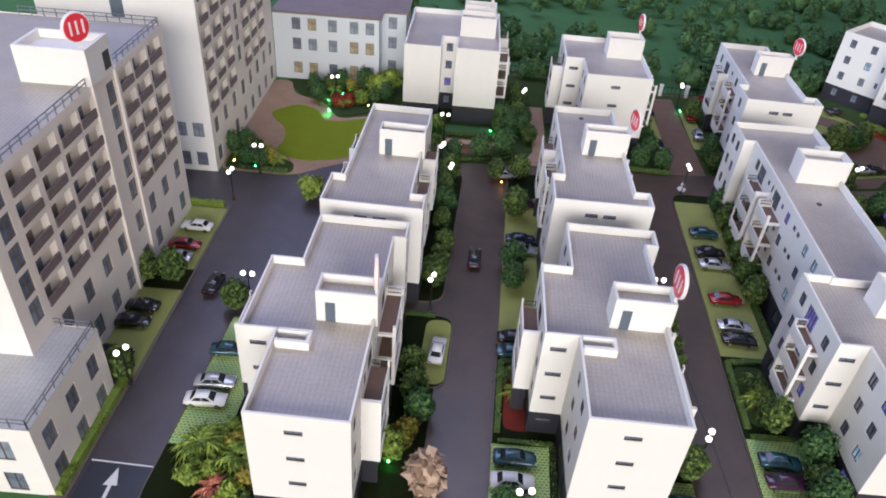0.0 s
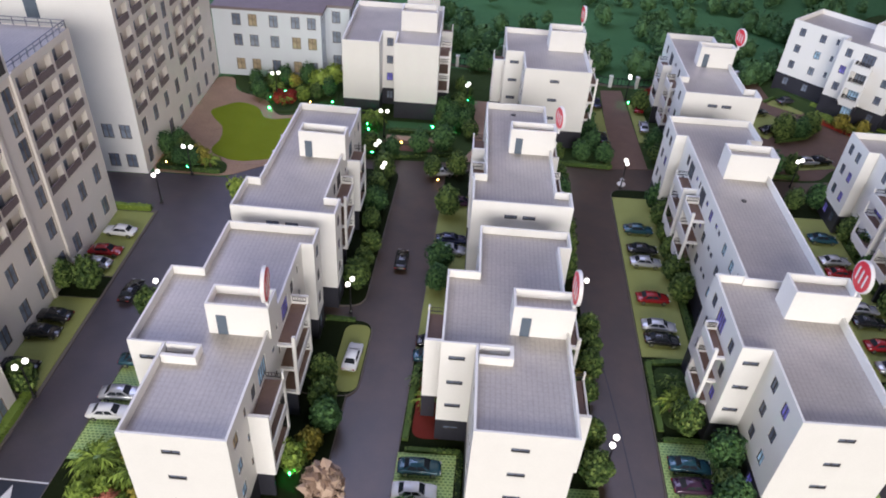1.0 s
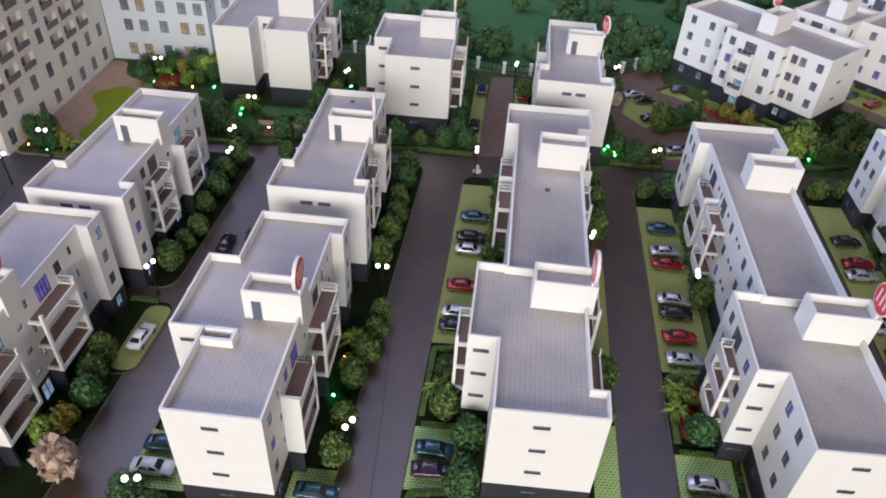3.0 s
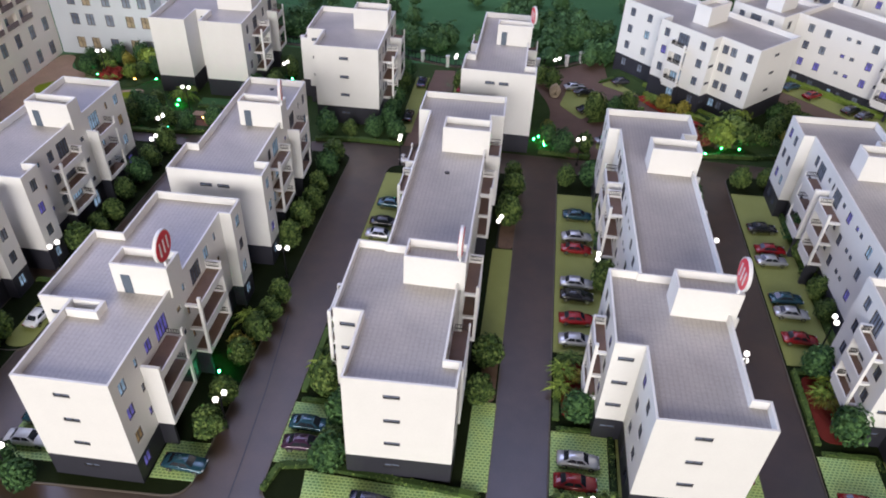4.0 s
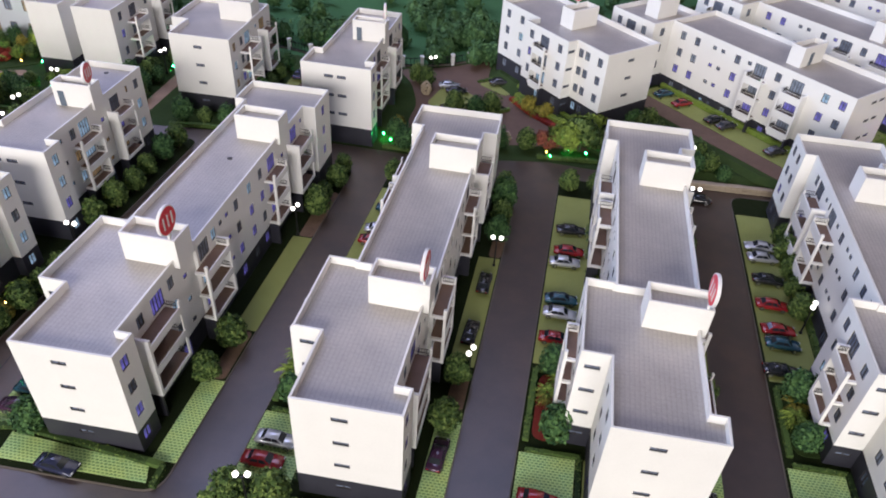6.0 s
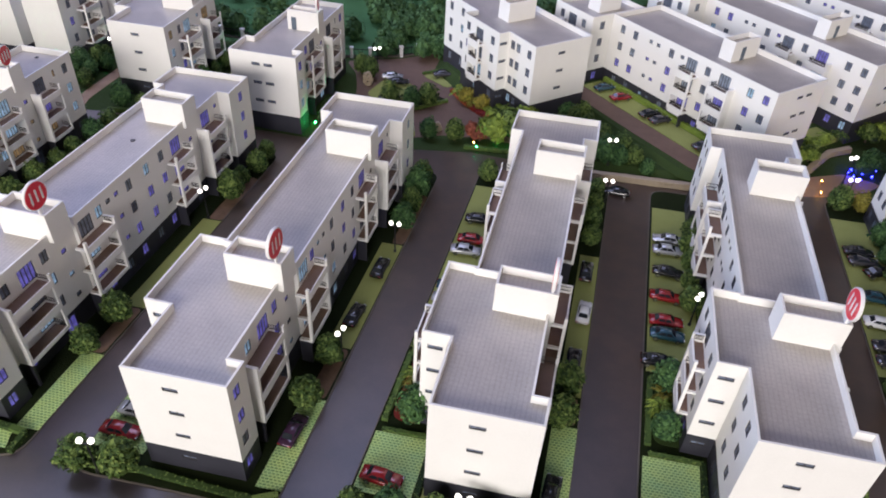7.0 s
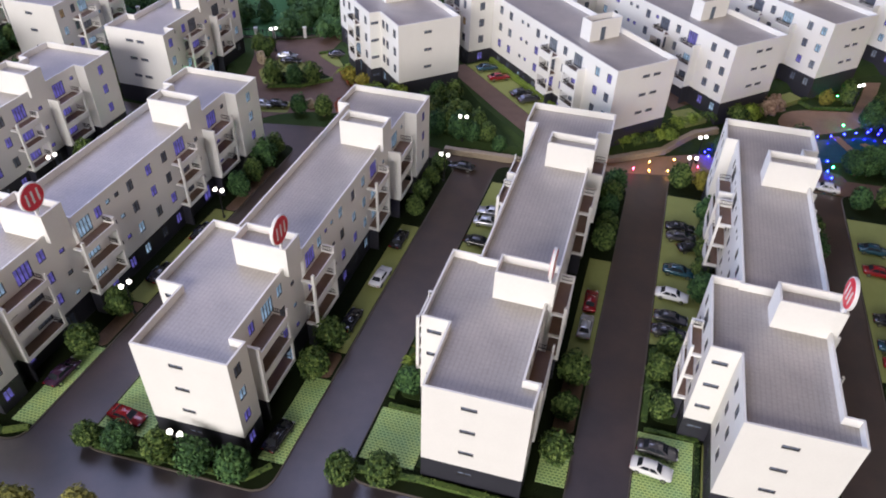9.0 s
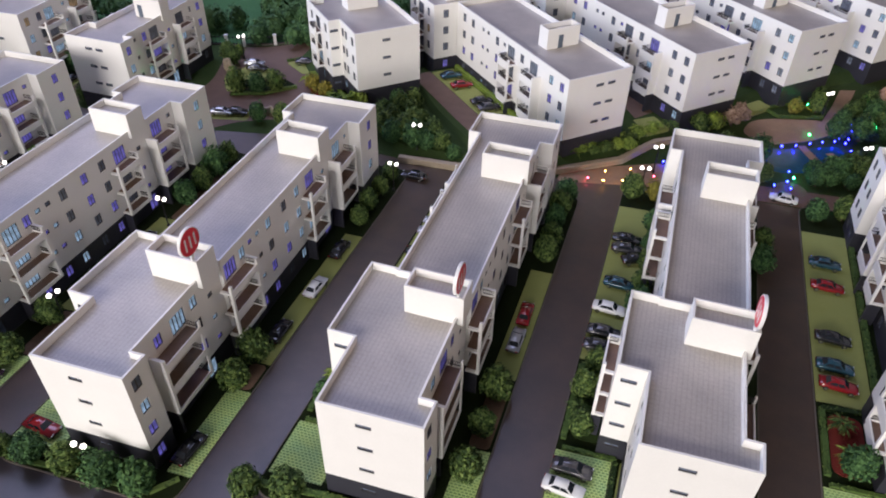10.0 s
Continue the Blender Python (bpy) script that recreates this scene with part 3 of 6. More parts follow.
BLUE, CYAN, WARM = (0.72, [GLOW_BLUE, GLOW_BLUE, GLOW_BLUE, GLOW_CYAN]), (0.66, [GLOW_CYAN, GLOW_CYAN, GLOW_CYAN, GLOW_BLUE, GLOW_WARM]), (0.14, [GLOW_WARM, GLOW_BLUE])
LONG = "white four-storey apartment block with stair towers and side balconies"
k = 0
for bx, by, lit in ((34.33, 44.6, BLUE), (58.7, 43.4, BLUE), (83.7, 45.45, (0.8, [GLOW_CYAN, GLOW_CYAN, GLOW_BLUE])), (108.95, 47.85, (0.35, [GLOW_CYAN, GLOW_BLUE])), (134.25, 51.2, WARM), (159.6, 54.2, WARM)):
    k += 1
    last = bx > 150
    ob = block("long_apartment_block", LONG, bx, by, -2.6, FOOT_L, {e: w for e, w in WIN_L.items() if not (last and 0 < e < 8)}, TOWERS_L, BAYS_L[4:] if last else BAYS_L, "long apartment blocks", lit, k)
    bm = bmesh.new()
    box(bm, 0.1, 17.3, ROOF_Z - 0.88, 4.6, 17.5, ROOF_Z - 0.005)
    part("parapet", bm, WALL, ob, "low white wall between two roof levels")
for bx, by in ((-15.95, 39.7), (9.2, 41.8)):
    k += 1
    ob = block("stepped_apartment_block", "white stepped four-storey block with tiled roof", bx, by, -1.6, FOOT_S, WIN_S, [(2.9, 11.2, 8.1, 13.7, 4.1)], BAYS_S, "stepped apartment blocks", CYAN, k)
    bm = bmesh.new()
    box(bm, 0.3, 7.5, ROOF_Z - 0.9, 3.1, 7.8, ROOF_Z)
    box(bm, 2.8, 7.8, ROOF_Z - 0.9, 3.1, 8.75, ROOF_Z)
    box(bm, 0.3, 8.75, ROOF_Z - 0.9, 3.1, 9.05, ROOF_Z)
    part("roof_kerb", bm, WALL, ob, "low white wall round a roof opening")
for bx, by, yaw in ((-15.85, 68.4, -2.6), (9.1, 72.35, -1.2)):
    k += 1
    block("short_apartment_block", "white four-storey block with open balcony stacks", bx, by, yaw, FOOT_M, WIN_M, [(4.2, 12.4, 9.6, 14.6, 5.3)], BAYS_M, "short apartment blocks", CYAN, k)
block("garden_apartment_block", "white four-storey block beside the boundary trees", 17.0, 109.2, -1, FOOT_F2, WIN_F2, [(4.2, 10, 9.8, 13.4)], BAYS_F2, "far apartment blocks", CYAN, 21)
block("garden_apartment_block", "white four-storey block beside the boundary trees", 39.9, 104.6, -3, FOOT_M, WIN_M, [(4.2, 12.4, 9.6, 14.6, 5.3)], BAYS_M, "far apartment blocks", (0.55, [GLOW_BLUE, GLOW_BLUE, GLOW_CYAN]), 22)
block("twin_apartment_block", "white four-storey block with a deep entrance recess", -11.4, 115.6, -0.5,
      [(0, 0), (5.9, 0), (5.9, 5), (8.3, 5), (8.3, 0), (15.3, 0), (15.3, 19), (0, 19)],
      {2: [(7.1, "m", "abcg")], 3: [(2.5, "s", "abc")], 5: [(2.5, "m", "abcg"), (6.5, "l", "abc"), (11, "m", "abcg"), (15, "l", "abc")], 7: [(4, "m", "abc"), (12, "l", "abc")]},
      [(8.6, 8, 14.5, 12), (9, 15, 14.5, 17.5)], [(15.3, 17.1, 4.2, 8.6, "p"), (15.3, 17.1, 13, 17, "f")], "far apartment blocks", WARM, 23)
TERRACE = 1.3
block("bent_apartment_block", "white stepped block on a charcoal base beside shrubs", 85.5, 116.2, 42.5, FOOT_D0, WIN_D0, [(3.4, 12.2, 9, 15.2)], [(-2, -3.2, 11.2, 14.4, "p", True)], "angled apartment blocks", (0.25, [GLOW_CYAN, GLOW_BLUE]), 24, level=TERRACE)
for i, (bx, by) in enumerate(((120.6, 110.1), (138.0, 125.3), (154.8, 140.5), (171.6, 156.0))):
    block("angled_apartment_block", "white four-storey block set at an angle", bx, by, 42.5, FOOT_D, WIN_D, [(4.0, 12.0, 10.0, 14.4, 6.5)], BAYS_D, "angled apartment blocks", (0.36, [GLOW_BLUE, GLOW_BLUE, GLOW_CYAN]), 30 + i, level=TERRACE)
    m = place(bx, by, 0, 42.5) @ place(-4.6, 34.6, 0)
    block("angled_wing_block", "white wing at the end of the angled block", m.translation.x / U, m.translation.y / U, 42.5, [(0, 0), (12, 0), (12, 10), (0, 10)],
          {0: [(2.4, "m", "abcg")], 3: [(2.2, "m", "abcg"), (5.2, "l", "abc"), (8, "m", "abcg")]}, [(4.0, 3.0, 9.0, 6.0)], [(0, -1.4, 3.6, 6.9, "p")], "angled apartment blocks", WARM, 50 + i, level=TERRACE)

# ---- the hotel: beige slab with recessed balconies, its annex and a pale rear wing ----
def loggia(root, m, s, z, w, h, glass_mat):
    """A recessed balcony: its back wall, a glazed door in it and a dark front panel."""
    bm = bmesh.new()
    box(bm, -w / 2, 0.7, -h / 2, w / 2, 0.75, h / 2)
    box(bm, -w / 2, 0.05, -h / 2 - 0.1, w / 2, 0.7, -h / 2)
    back = part("loggia", bm, BEIGE, root, m=m @ place(s, 0, z))
    bm = bmesh.new()
    box(bm, -w / 2, -0.12, -h / 2 - 0.1, w / 2, 0.06, -h / 2 + 0.75)
    part("balcony_panel", bm, BROWN, back, "dark brown balcony front panel")
    key = "loggia_door" + glass_mat.name
    if key not in meshes:
        bm = bmesh.new()
        box(bm, -0.6, 0.6, -h / 2, 0.6, 0.69, h / 2 - 0.35)
        box(bm, -0.04, 0.56, -h / 2, 0.04, 0.6, h / 2 - 0.35)
        meshes[key] = as_mesh("glazed_door", bm, glass_mat)
    ob = part("glazed_door", meshes[key], None, back)
    ob.location.x = -w * 0.18 * U


def hotel_face(root, p, q, z0, z1, logs, wins, wall_mat, seed, lit=(0.0, [])):
    rng = random.Random(seed)
    m, length = edge_frame(p, q)
    holes = []
    for s, z, w, h in logs:
        holes.append((s - w / 2, z - h / 2, s + w / 2, z + h / 2))
        loggia(root, m, s, z, w, h, rng.choice((GLASS_PALE, GLASS_PALE, GLASS_TAN)))
    for s, z, kind in wins:
        w, h = KINDS[kind][:2]
        holes.append((s - w / 2, z - h / 2, s + w / 2, z + h / 2))
        add_window(root, m, s, z, kind, rng.choice(lit[1]) if rng.random() < lit[0] else rng.choice((GLASS, GLASS_PALE, GLASS_PALE)), BROWNFRAME)
    bm = bmesh.new()
    wall_panel(bm, length, z0, z1, holes, 0.25 if not logs else 0.7)
    part("wall", bm, wall_mat, root, m=m)


def edge_rail(root, pts, z):
    bm = bmesh.new()
    for (x0, y0), (x1, y1) in zip(pts, pts[1:]):
        n = max(2, int(math.hypot(x1 - x0, y1 - y0) / 1.3))
        lo, hi = (min(x0, x1), min(y0, y1)), (max(x0, x1), max(y0, y1))
        for zz in (0.55, 0.95):
            box(bm, lo[0] - 0.04, lo[1] - 0.04, z + zz - 0.04, hi[0] + 0.04, hi[1] + 0.04, z + zz + 0.04)
        for i in range(n + 1):
            x, y = x0 + (x1 - x0) * i / n, y0 + (y1 - y0) * i / n
            box(bm, x - 0.04, y - 0.04, z, x + 0.04, y + 0.04, z + 0.9)
    part("railing", bm, RAIL_GREY, root, "thin grey railing along the roof edge")


def flat_roof(root, x0, y0, x1, y1, z, mat=ROOF):
    bm = bmesh.new()
    box(bm, x0, y0, z - 0.3, x1, y1, z)
    part("roof_deck", bm, mat, root, "grey tiled flat roof deck")


ROWS_UP = (22.5, 19.7, 16.9, 14.1, 11.3)
hotel = thing("hotel_slab", "beige seven-storey slab with recessed balconies and tiled roof", "building", place(0, 0, 0))
HX, HY0, HY1, HZ, HB = -36.2, 47.6, 83.5, 24.4, -60.0
logs = [(y - HY0, z, 3.3, 2.05) for y in (53.2, 57.3, 61.3, 65.0, 73.1, 76.9, 80.8) for z in ROWS_UP]
wins = [(49.8 - HY0, z, "h") for z in ROWS_UP] + [(y - HY0, z, "h") for y in (53.4, 57.5, 61.5, 65.2, 69.7, 73.4, 77.3, 81.2) for z in (7.2, 2.6)]
wins += [(69.8 - HY0, z, "h") for z in (22.2, 19.6, 16.8, 14.0, 11.2)]
hotel_face(hotel, (HX, HY0), (HX, HY1), 0, HZ, logs, wins, BEIGE, 5)
hotel_face(hotel, (HB, HY0), (HX, HY0), 0, HZ, [], [], WALL, 6)
hotel_face(hotel, (HX, HY1), (HB, HY1), 0, HZ, [], [], BEIGE, 7)
hotel_face(hotel, (HB, HY1), (HB, HY0), 0, HZ, [], [], BEIGE, 8)
flat_roof(hotel, HB + 0.05, HY0 + 0.05, HX - 0.05, HY1 - 0.05, HZ - 0.1)
edge_rail(hotel, [(HX - 0.2, HY0 + 0.2), (HX - 0.2, 65.9)], HZ - 0.1)
edge_rail(hotel, [(HX - 0.2, 71.2), (HX - 0.2, HY1 - 0.2), (-52, HY1 - 0.2)], HZ - 0.1)
bm = bmesh.new()
box(bm, -42.6, 66.2, HZ - 0.1, HX + 0.25, 70.8, 27.0)
for b in ((-42.6, 66.2, HX + 0.25, 66.5), (-42.6, 70.5, HX + 0.25, 70.8), (-42.6, 66.5, -42.3, 70.5), (HX - 0.05, 66.5, HX + 0.25, 70.5)):
    box(bm, b[0], b[1], 27.0, b[2], b[3], 27.8)
t = part("stair_tower", bm, WALL, hotel)
for y in (66.2, 70.9):
    bm = bmesh.new()
    box(bm, HX + 0.01, y, 0.0, HX + 0.25, y + 0.5, HZ)
    part("pilaster", bm, BEIGE, hotel)
bm = bmesh.new()
box(bm, HX + 0.26, 69.1, 24.8, HX + 0.32, 70.3, 26.5)
part("window", bm, FRAME, hotel)

annex = thing("hotel_annex", "beige two-storey annex with a railed tiled roof", "building", place(0, 0, 0))
AX, AY0, AY1, AZ = -32.6, 40.0, 51.5, 8.2
hotel_face(annex, (AX, AY0), (AX, AY1), 0, AZ, [], [(y - AY0, z, "h") for y in (41.9, 45.7, 49.4) for z in (5.5, 1.6)], BEIGE, 9)
hotel_face(annex, (-62, AY0), (AX, AY0), 0, AZ, [], [(s, z, "h") for s in (26.6, 22.6, 18.6, 14.6) for z in (5.5, 1.6)], WALL, 10)
hotel_face(annex, (AX, AY1), (-62, AY1), 0, AZ, [], [], BEIGE, 11)
flat_roof(annex, -62, AY0 + 0.05, AX - 0.05, AY1 - 0.05, AZ - 0.05, ROOF_SHEEN)
edge_rail(annex, [(-62, AY0 + 0.2), (AX - 0.2, AY0 + 0.2), (AX - 0.2, AY1 - 0.2), (-38.5, AY1 - 0.2)], AZ - 0.05)

tall = thing("hotel_tower", "beige hotel tower with rows of recessed balconies", "building", place(0, 0, 0))
TX, TY0, TY1, TZ = -35.75, 93.2, 128.0, 26.5
logs = [(y - TY0, z, 3.2, 2.05) for y in (95.6, 99.9, 104.2, 112.6, 116.8, 121.0) for z in (24.9, 21.9, 18.9, 15.9, 12.9, 9.8)]
wins = [(y - TY0, z, "h") for y in (95.4, 99.6, 104.0, 108.6, 112.8, 117.0, 121.2, 125.4) for z in (6.4, 2.0)] + [(108.6 - TY0, z, "h") for z in (21.2, 18.1, 15.0, 11.9)]
hotel_face(tall, (TX, TY0), (TX, TY1), 0, TZ, logs, wins, BEIGE, 12)
hotel_face(tall, (-56, TY0), (TX, TY0), 0, TZ, [], [(20.25 - dx, z, "b") for dx in (1.9, 4.3) for z in (6.4, 1.9)], WALL, 13)
hotel_face(tall, (TX, TY1), (-56, TY1), 0, TZ, [], [], BEIGE, 14)
flat_roof(tall, -56, TY0 + 0.05, TX - 0.05, TY1 - 0.05, TZ - 0.1)
edge_rail(tall, [(-56, TY0 + 0.2), (TX - 0.2, TY0 + 0.2), (TX - 0.2, TY1 - 0.2)], TZ - 0.1)
bm = bmesh.new()
box(bm, -46.4, TY0 - 0.1, 21.4, -44.8, TY0 - 0.01, 24.0)
part("louvre", bm, DOOR, tall, "dark green louvred panel")

wing = thing("hotel_rear_wing", "pale blue-white three-storey wing with overhanging roof", "building", place(0, 0, 0))
WX0, WX1, WY0, WZ = -35.7, -17.0, 128.2, 12.0
hotel_face(wing, (WX0, WY0), (WX1, WY0), 0, WZ, [], [(x - WX0, z, "b") for x in (-31.6, -28.8, -25.2, -21.4, -18.6) for z in (10.2, 6.6, 2.2)], PALEWALL, 15, (0.24, [GLASS_WARM]))
hotel_face(wing, (WX1, WY0), (WX1, WY0 + 4.2), 0, WZ, [], [(2.1, z, "n") for z in (10.2, 6.6, 2.2)], PALEWALL, 16)
hotel_face(wing, (WX1, WY0 + 4.2), (-12.6, WY0 + 4.2), 0, WZ, [], [(2.0, z, "b") for z in (10.2, 6.6, 2.2)], PALEWALL, 17)
hotel_face(wing, (-12.6, WY0 + 4.2), (-12.6, WY0 + 14), 0, WZ, [], [(2.5, z, "b") for z in (10.2, 6.6)], PALEWALL, 18)
bm = bmesh.new()
prism(bm, [(WX0, WY0 - 0.5), (WX1 + 0.5, WY0 - 0.5), (WX1 + 0.5, WY0 + 3.7), (-12.1, WY0 + 3.7), (-12.1, WY0 + 14), (WX0, WY0 + 14)], WZ, WZ + 0.45)
part("roof", bm, BROWN, wing, "brown overhanging flat roof")

# ---- small kinds of things ----
def lathe(bm, profile, n=10, x=0.0, y=0.0, mi=0):
    rings = [[bm.verts.new((x + r * math.cos(2 * math.pi * i / n), y + r * math.sin(2 * math.pi * i / n), z)) for i in range(n)] for r, z in profile]
    for a, b in zip(rings, rings[1:]):
        for i in range(n):
            bm.faces.new((a[i], a[(i + 1) % n], b[(i + 1) % n], b[i])).material_index = mi
    bm.faces.new(rings[-1])
    bm.faces.new(rings[0][::-1])


def tilted_quad(verts, faces, c, n, size, rng, fold=0.35):
    """A leaf clump: two triangles folded along a line, facing roughly n."""
    n = Vector(n).normalized()
    a = n.orthogonal().normalized()
    a.rotate(Matrix.Rotation(rng.uniform(0, 6.28), 3, n))
    b = n.cross(a)
    k = len(verts)
    s1, s2 = size * rng.uniform(0.7, 1.3), size * rng.uniform(0.45, 0.9)
    for p in (c + a * s1, c + b * s2 - n * fold * size, c - a * s1, c - b * s2 - n * fold * size):
        verts.append(tuple(p * U))
    faces.append((k, k + 1, k + 2))
    faces.append((k, k + 2, k + 3))


def leafy(name, rng, count, size, shape, mat, core=0.72):
    """A crown of many small clumps on an uneven body; shape(u, v) gives the radius vector."""
    verts, faces = [], []
    rings, seg = 7, 10
    for i in range(rings + 1):
        for j in range(seg):
            p = shape(i / rings, j / seg) * core
            verts.append(tuple(p * U))
    for i in range(rings):
        for j in range(seg):
            a, b = i * seg + j, i * seg + (j + 1) % seg
            faces.append((a, b, b + seg, a + seg))
    for _ in range(count):
        u, v = math.acos(rng.uniform(-1, 1)) / math.pi, rng.random()
        p = shape(u, v)
        k = rng.uniform(0.72, 1.06)
        n = (p - Vector((0, 0, p.z * 0.4))).normalized() + Vector((rng.uniform(-1, 1), rng.uniform(-1, 1), rng.uniform(-0.4, 1))) * 0.55
        tilted_quad(verts, faces, p * k, n, size * rng.uniform(0.7, 1.3), rng)
    me = bpy.data.meshes.new(name)
    me.from_pydata(verts, [], faces)
    me.materials.append(mat)
    return me


def egg(rx, rz, lumps, seed, cz):
    rng = random.Random(seed)
    ph = [(rng.uniform(0, 6.28), rng.randint(2, 4), rng.randint(1, 3)) for _ in range(4)]

    def shape(u, v):
        a, b = math.pi * u, 2 * math.pi * v
        k = 1 + sum(lumps * math.sin(n * b + p) * math.sin(m * a + p) for p, n, m in ph)
        low = 1.0 - 0.16 * (0.5 - u) * 2 if u < 0.5 else 1.0 - 0.10 * (u - 0.5) * 2
        return Vector((rx * math.sin(a) * math.cos(b) * k * low, rx * math.sin(a) * math.sin(b) * k * low, rz * math.cos(a) * k * (1.15 if u < 0.5 else 0.9)))
    return shape


tree_kinds = {}


def tree_kind(key, label, category, rx, rz, cz, count, size, mats, lumps=0.07, name="round_tree"):
    """Makes four alike trees of a kind, kept far below the board as models to copy from."""
    out = []
    for i in range(4):
        rng = random.Random(key + str(i))
        root = thing(name, label, category, place(0, 0, 0), label.split(" with")[0])
        bm = bmesh.new()
        lathe(bm, [(0.22, 0), (0.16, cz * 0.45), (0.12, cz * 0.8), (0.05, cz)], 7)
        for k in range(4):
            a = 1.57 * k + rng.random()
            p, q = Vector((0, 0, cz * 0.5)), Vector((math.cos(a) * rx * 0.5, math.sin(a) * rx * 0.5, cz + rz * 0.1))
            s = (q - p).cross(Vector((0, 0, 1))).normalized() * 0.06
            bm.faces.new([bm.verts.new(w) for w in (p - s, p + s, q + s * 0.3, q - s * 0.3)])
        part("trunk", bm, BARK, root)
        crown = leafy("crown", rng, count, size, egg(rx, rz, lumps, key + "s" + str(i), cz), mats[i % len(mats)])
        part("crown", crown, None, root, m=place(0, 0, cz))
        out.append([root, False])
    tree_kinds[key] = out


def plant(key, x, y, rng, scale=1.0, z=0.12):
    """Sets one tree of a kind at a place; the first four uses take the models themselves."""
    free = [k for k in tree_kinds[key] if not k[1]]
    slot = free[0] if free else rng.choice(tree_kinds[key])
    m = place(x + 0.25, y - 0.3, z, rng.uniform(0, 360))
    if not slot[1]:
        slot[1] = True
        slot[0].matrix_basis = m
        slot[0].scale = (1, 1, 1)
        ob = slot[0]
    else:
        ob = copy_thing(slot[0], m)
    s = scale * rng.uniform(0.88, 1.14)
    ob.scale = (s, s, s * rng.uniform(0.92, 1.12))
    return ob


tree_kind("bush", "dark green round flocked tree with dense crown", "tree", 1.5, 1.68, 1.75, 760, 0.215, [LEAF, LEAF, LEAF_DARK, LEAF], 0.045)
tree_kind("dark", "deep green bushy tree with dense crown", "tree", 1.7, 1.9, 2.0, 760, 0.215, [LEAF_DARK, LEAF, LEAF_DARK, LEAF_DARK])
tree_kind("olive", "olive yellow round tree with needle-like crown", "tree", 1.6, 1.6, 1.9, 620, 0.26, [LEAF_OLIVE, LEAF_LIGHT, LEAF_OLIVE, LEAF_OLIVE], 0.05)
tree_kind("light", "bright green leafy tree with loose crown", "tree", 1.9, 1.3, 1.9, 420, 0.32, [LEAF_LIGHT, LEAF_LIGHT, LEAF, LEAF_LIGHT], 0.14, "leafy_tree")
tree_kind("yellow", "yellow ochre shrub with feathery crown", "shrub", 1.2, 1.25, 1.3, 380, 0.24, [LEAF_YELLOW, LEAF_YELLOW, LEAF_LIGHT, LEAF_YELLOW], 0.14, "ochre_shrub")
tree_kind("red", "low red blossoming shrub with green base", "shrub", 1.15, 0.7, 0.75, 320, 0.20, [LEAF_RED], 0.12, "red_shrub")
tree_kind("pink", "pale pink blossoming tree with airy crown", "tree", 1.75, 1.25, 1.8, 420, 0.28, [LEAF_PINK], 0.14, "blossom_tree")


def palm_kind(key, label, fronds, length, height, mats):
    out = []
    for i in range(2):
        rng = random.Random(key + str(i))
        root = thing("palm", label, "palm", place(0, 0, 0), label.split(" with")[0])
        bm = bmesh.new()
        lathe(bm, [(0.2, 0), (0.15, height * 0.6), (0.12, height)], 7)
        part("trunk", bm, BARK, root)
        verts, faces = [], []
        for k in range(fronds):
            a, up = 6.28 * k / fronds + rng.uniform(-0.2, 0.2), rng.uniform(0.25, 1.25)
            prev, ln, steps = None, length * rng.uniform(0.8, 1.1), 7
            side = Vector((-math.sin(a), math.cos(a), 0))
            for s in range(steps + 1):
                t = s / steps
                r = ln * t * math.cos(up * (1 - 0.5 * t))
                z = height + ln * (math.sin(up) * t - 0.75 * t * t)
                c = Vector((math.cos(a) * r, math.sin(a) * r, z))
                if prev is not None and s > 1:
                    w = 0.42 * math.sin(math.pi * min(1, t * 0.9 + 0.1)) * length / 2
                    for sg in (1, -1):
                        n = len(verts)
                        tip = c + side * sg * w + (c - prev) * 0.9 - Vector((0, 0, 0.12 * length))
                        for p in (prev, c, tip):
                            verts.append(tuple(p * U))
                        faces.append((n, n + 1, n + 2))
                prev = c
        me = bpy.data.meshes.new("fronds")
        me.from_pydata(verts, [], faces)
        me.materials.append(mats[i % len(mats)])
        part("fronds", me, None, root)
        out.append([root, False])
    tree_kinds[key] = out


palm_kind("palm", "green fan palm with arching fronds", 18, 2.2, 1.3, [LEAF, LEAF_LIGHT])
tree_kind("maple", "brick red layered tree with open crown", "tree", 1.5, 1.0, 1.5, 260, 0.30, [LEAF_MAPLE], 0.16, "maple_tree")
tree_kind("cone", "pale peach dried tree with broad overlapping leaves", "tree", 1.5, 2.0, 2.1, 300, 0.55, [LEAF_PINK], 0.05, "peach_tree")
palm_kind("fern", "bright green feathery fern tree with long fronds", 34, 2.5, 1.7, [LEAF_LIGHT])
palm_kind("coral", "coral pink rosette plant with arching leaves", 26, 1.7, 0.9, [LEAF_CORAL])
palm_kind("gold", "yellow-green fan palm with arching fronds", 22, 2.1, 1.2, [LEAF_LIGHT, LEAF_YELLOW])


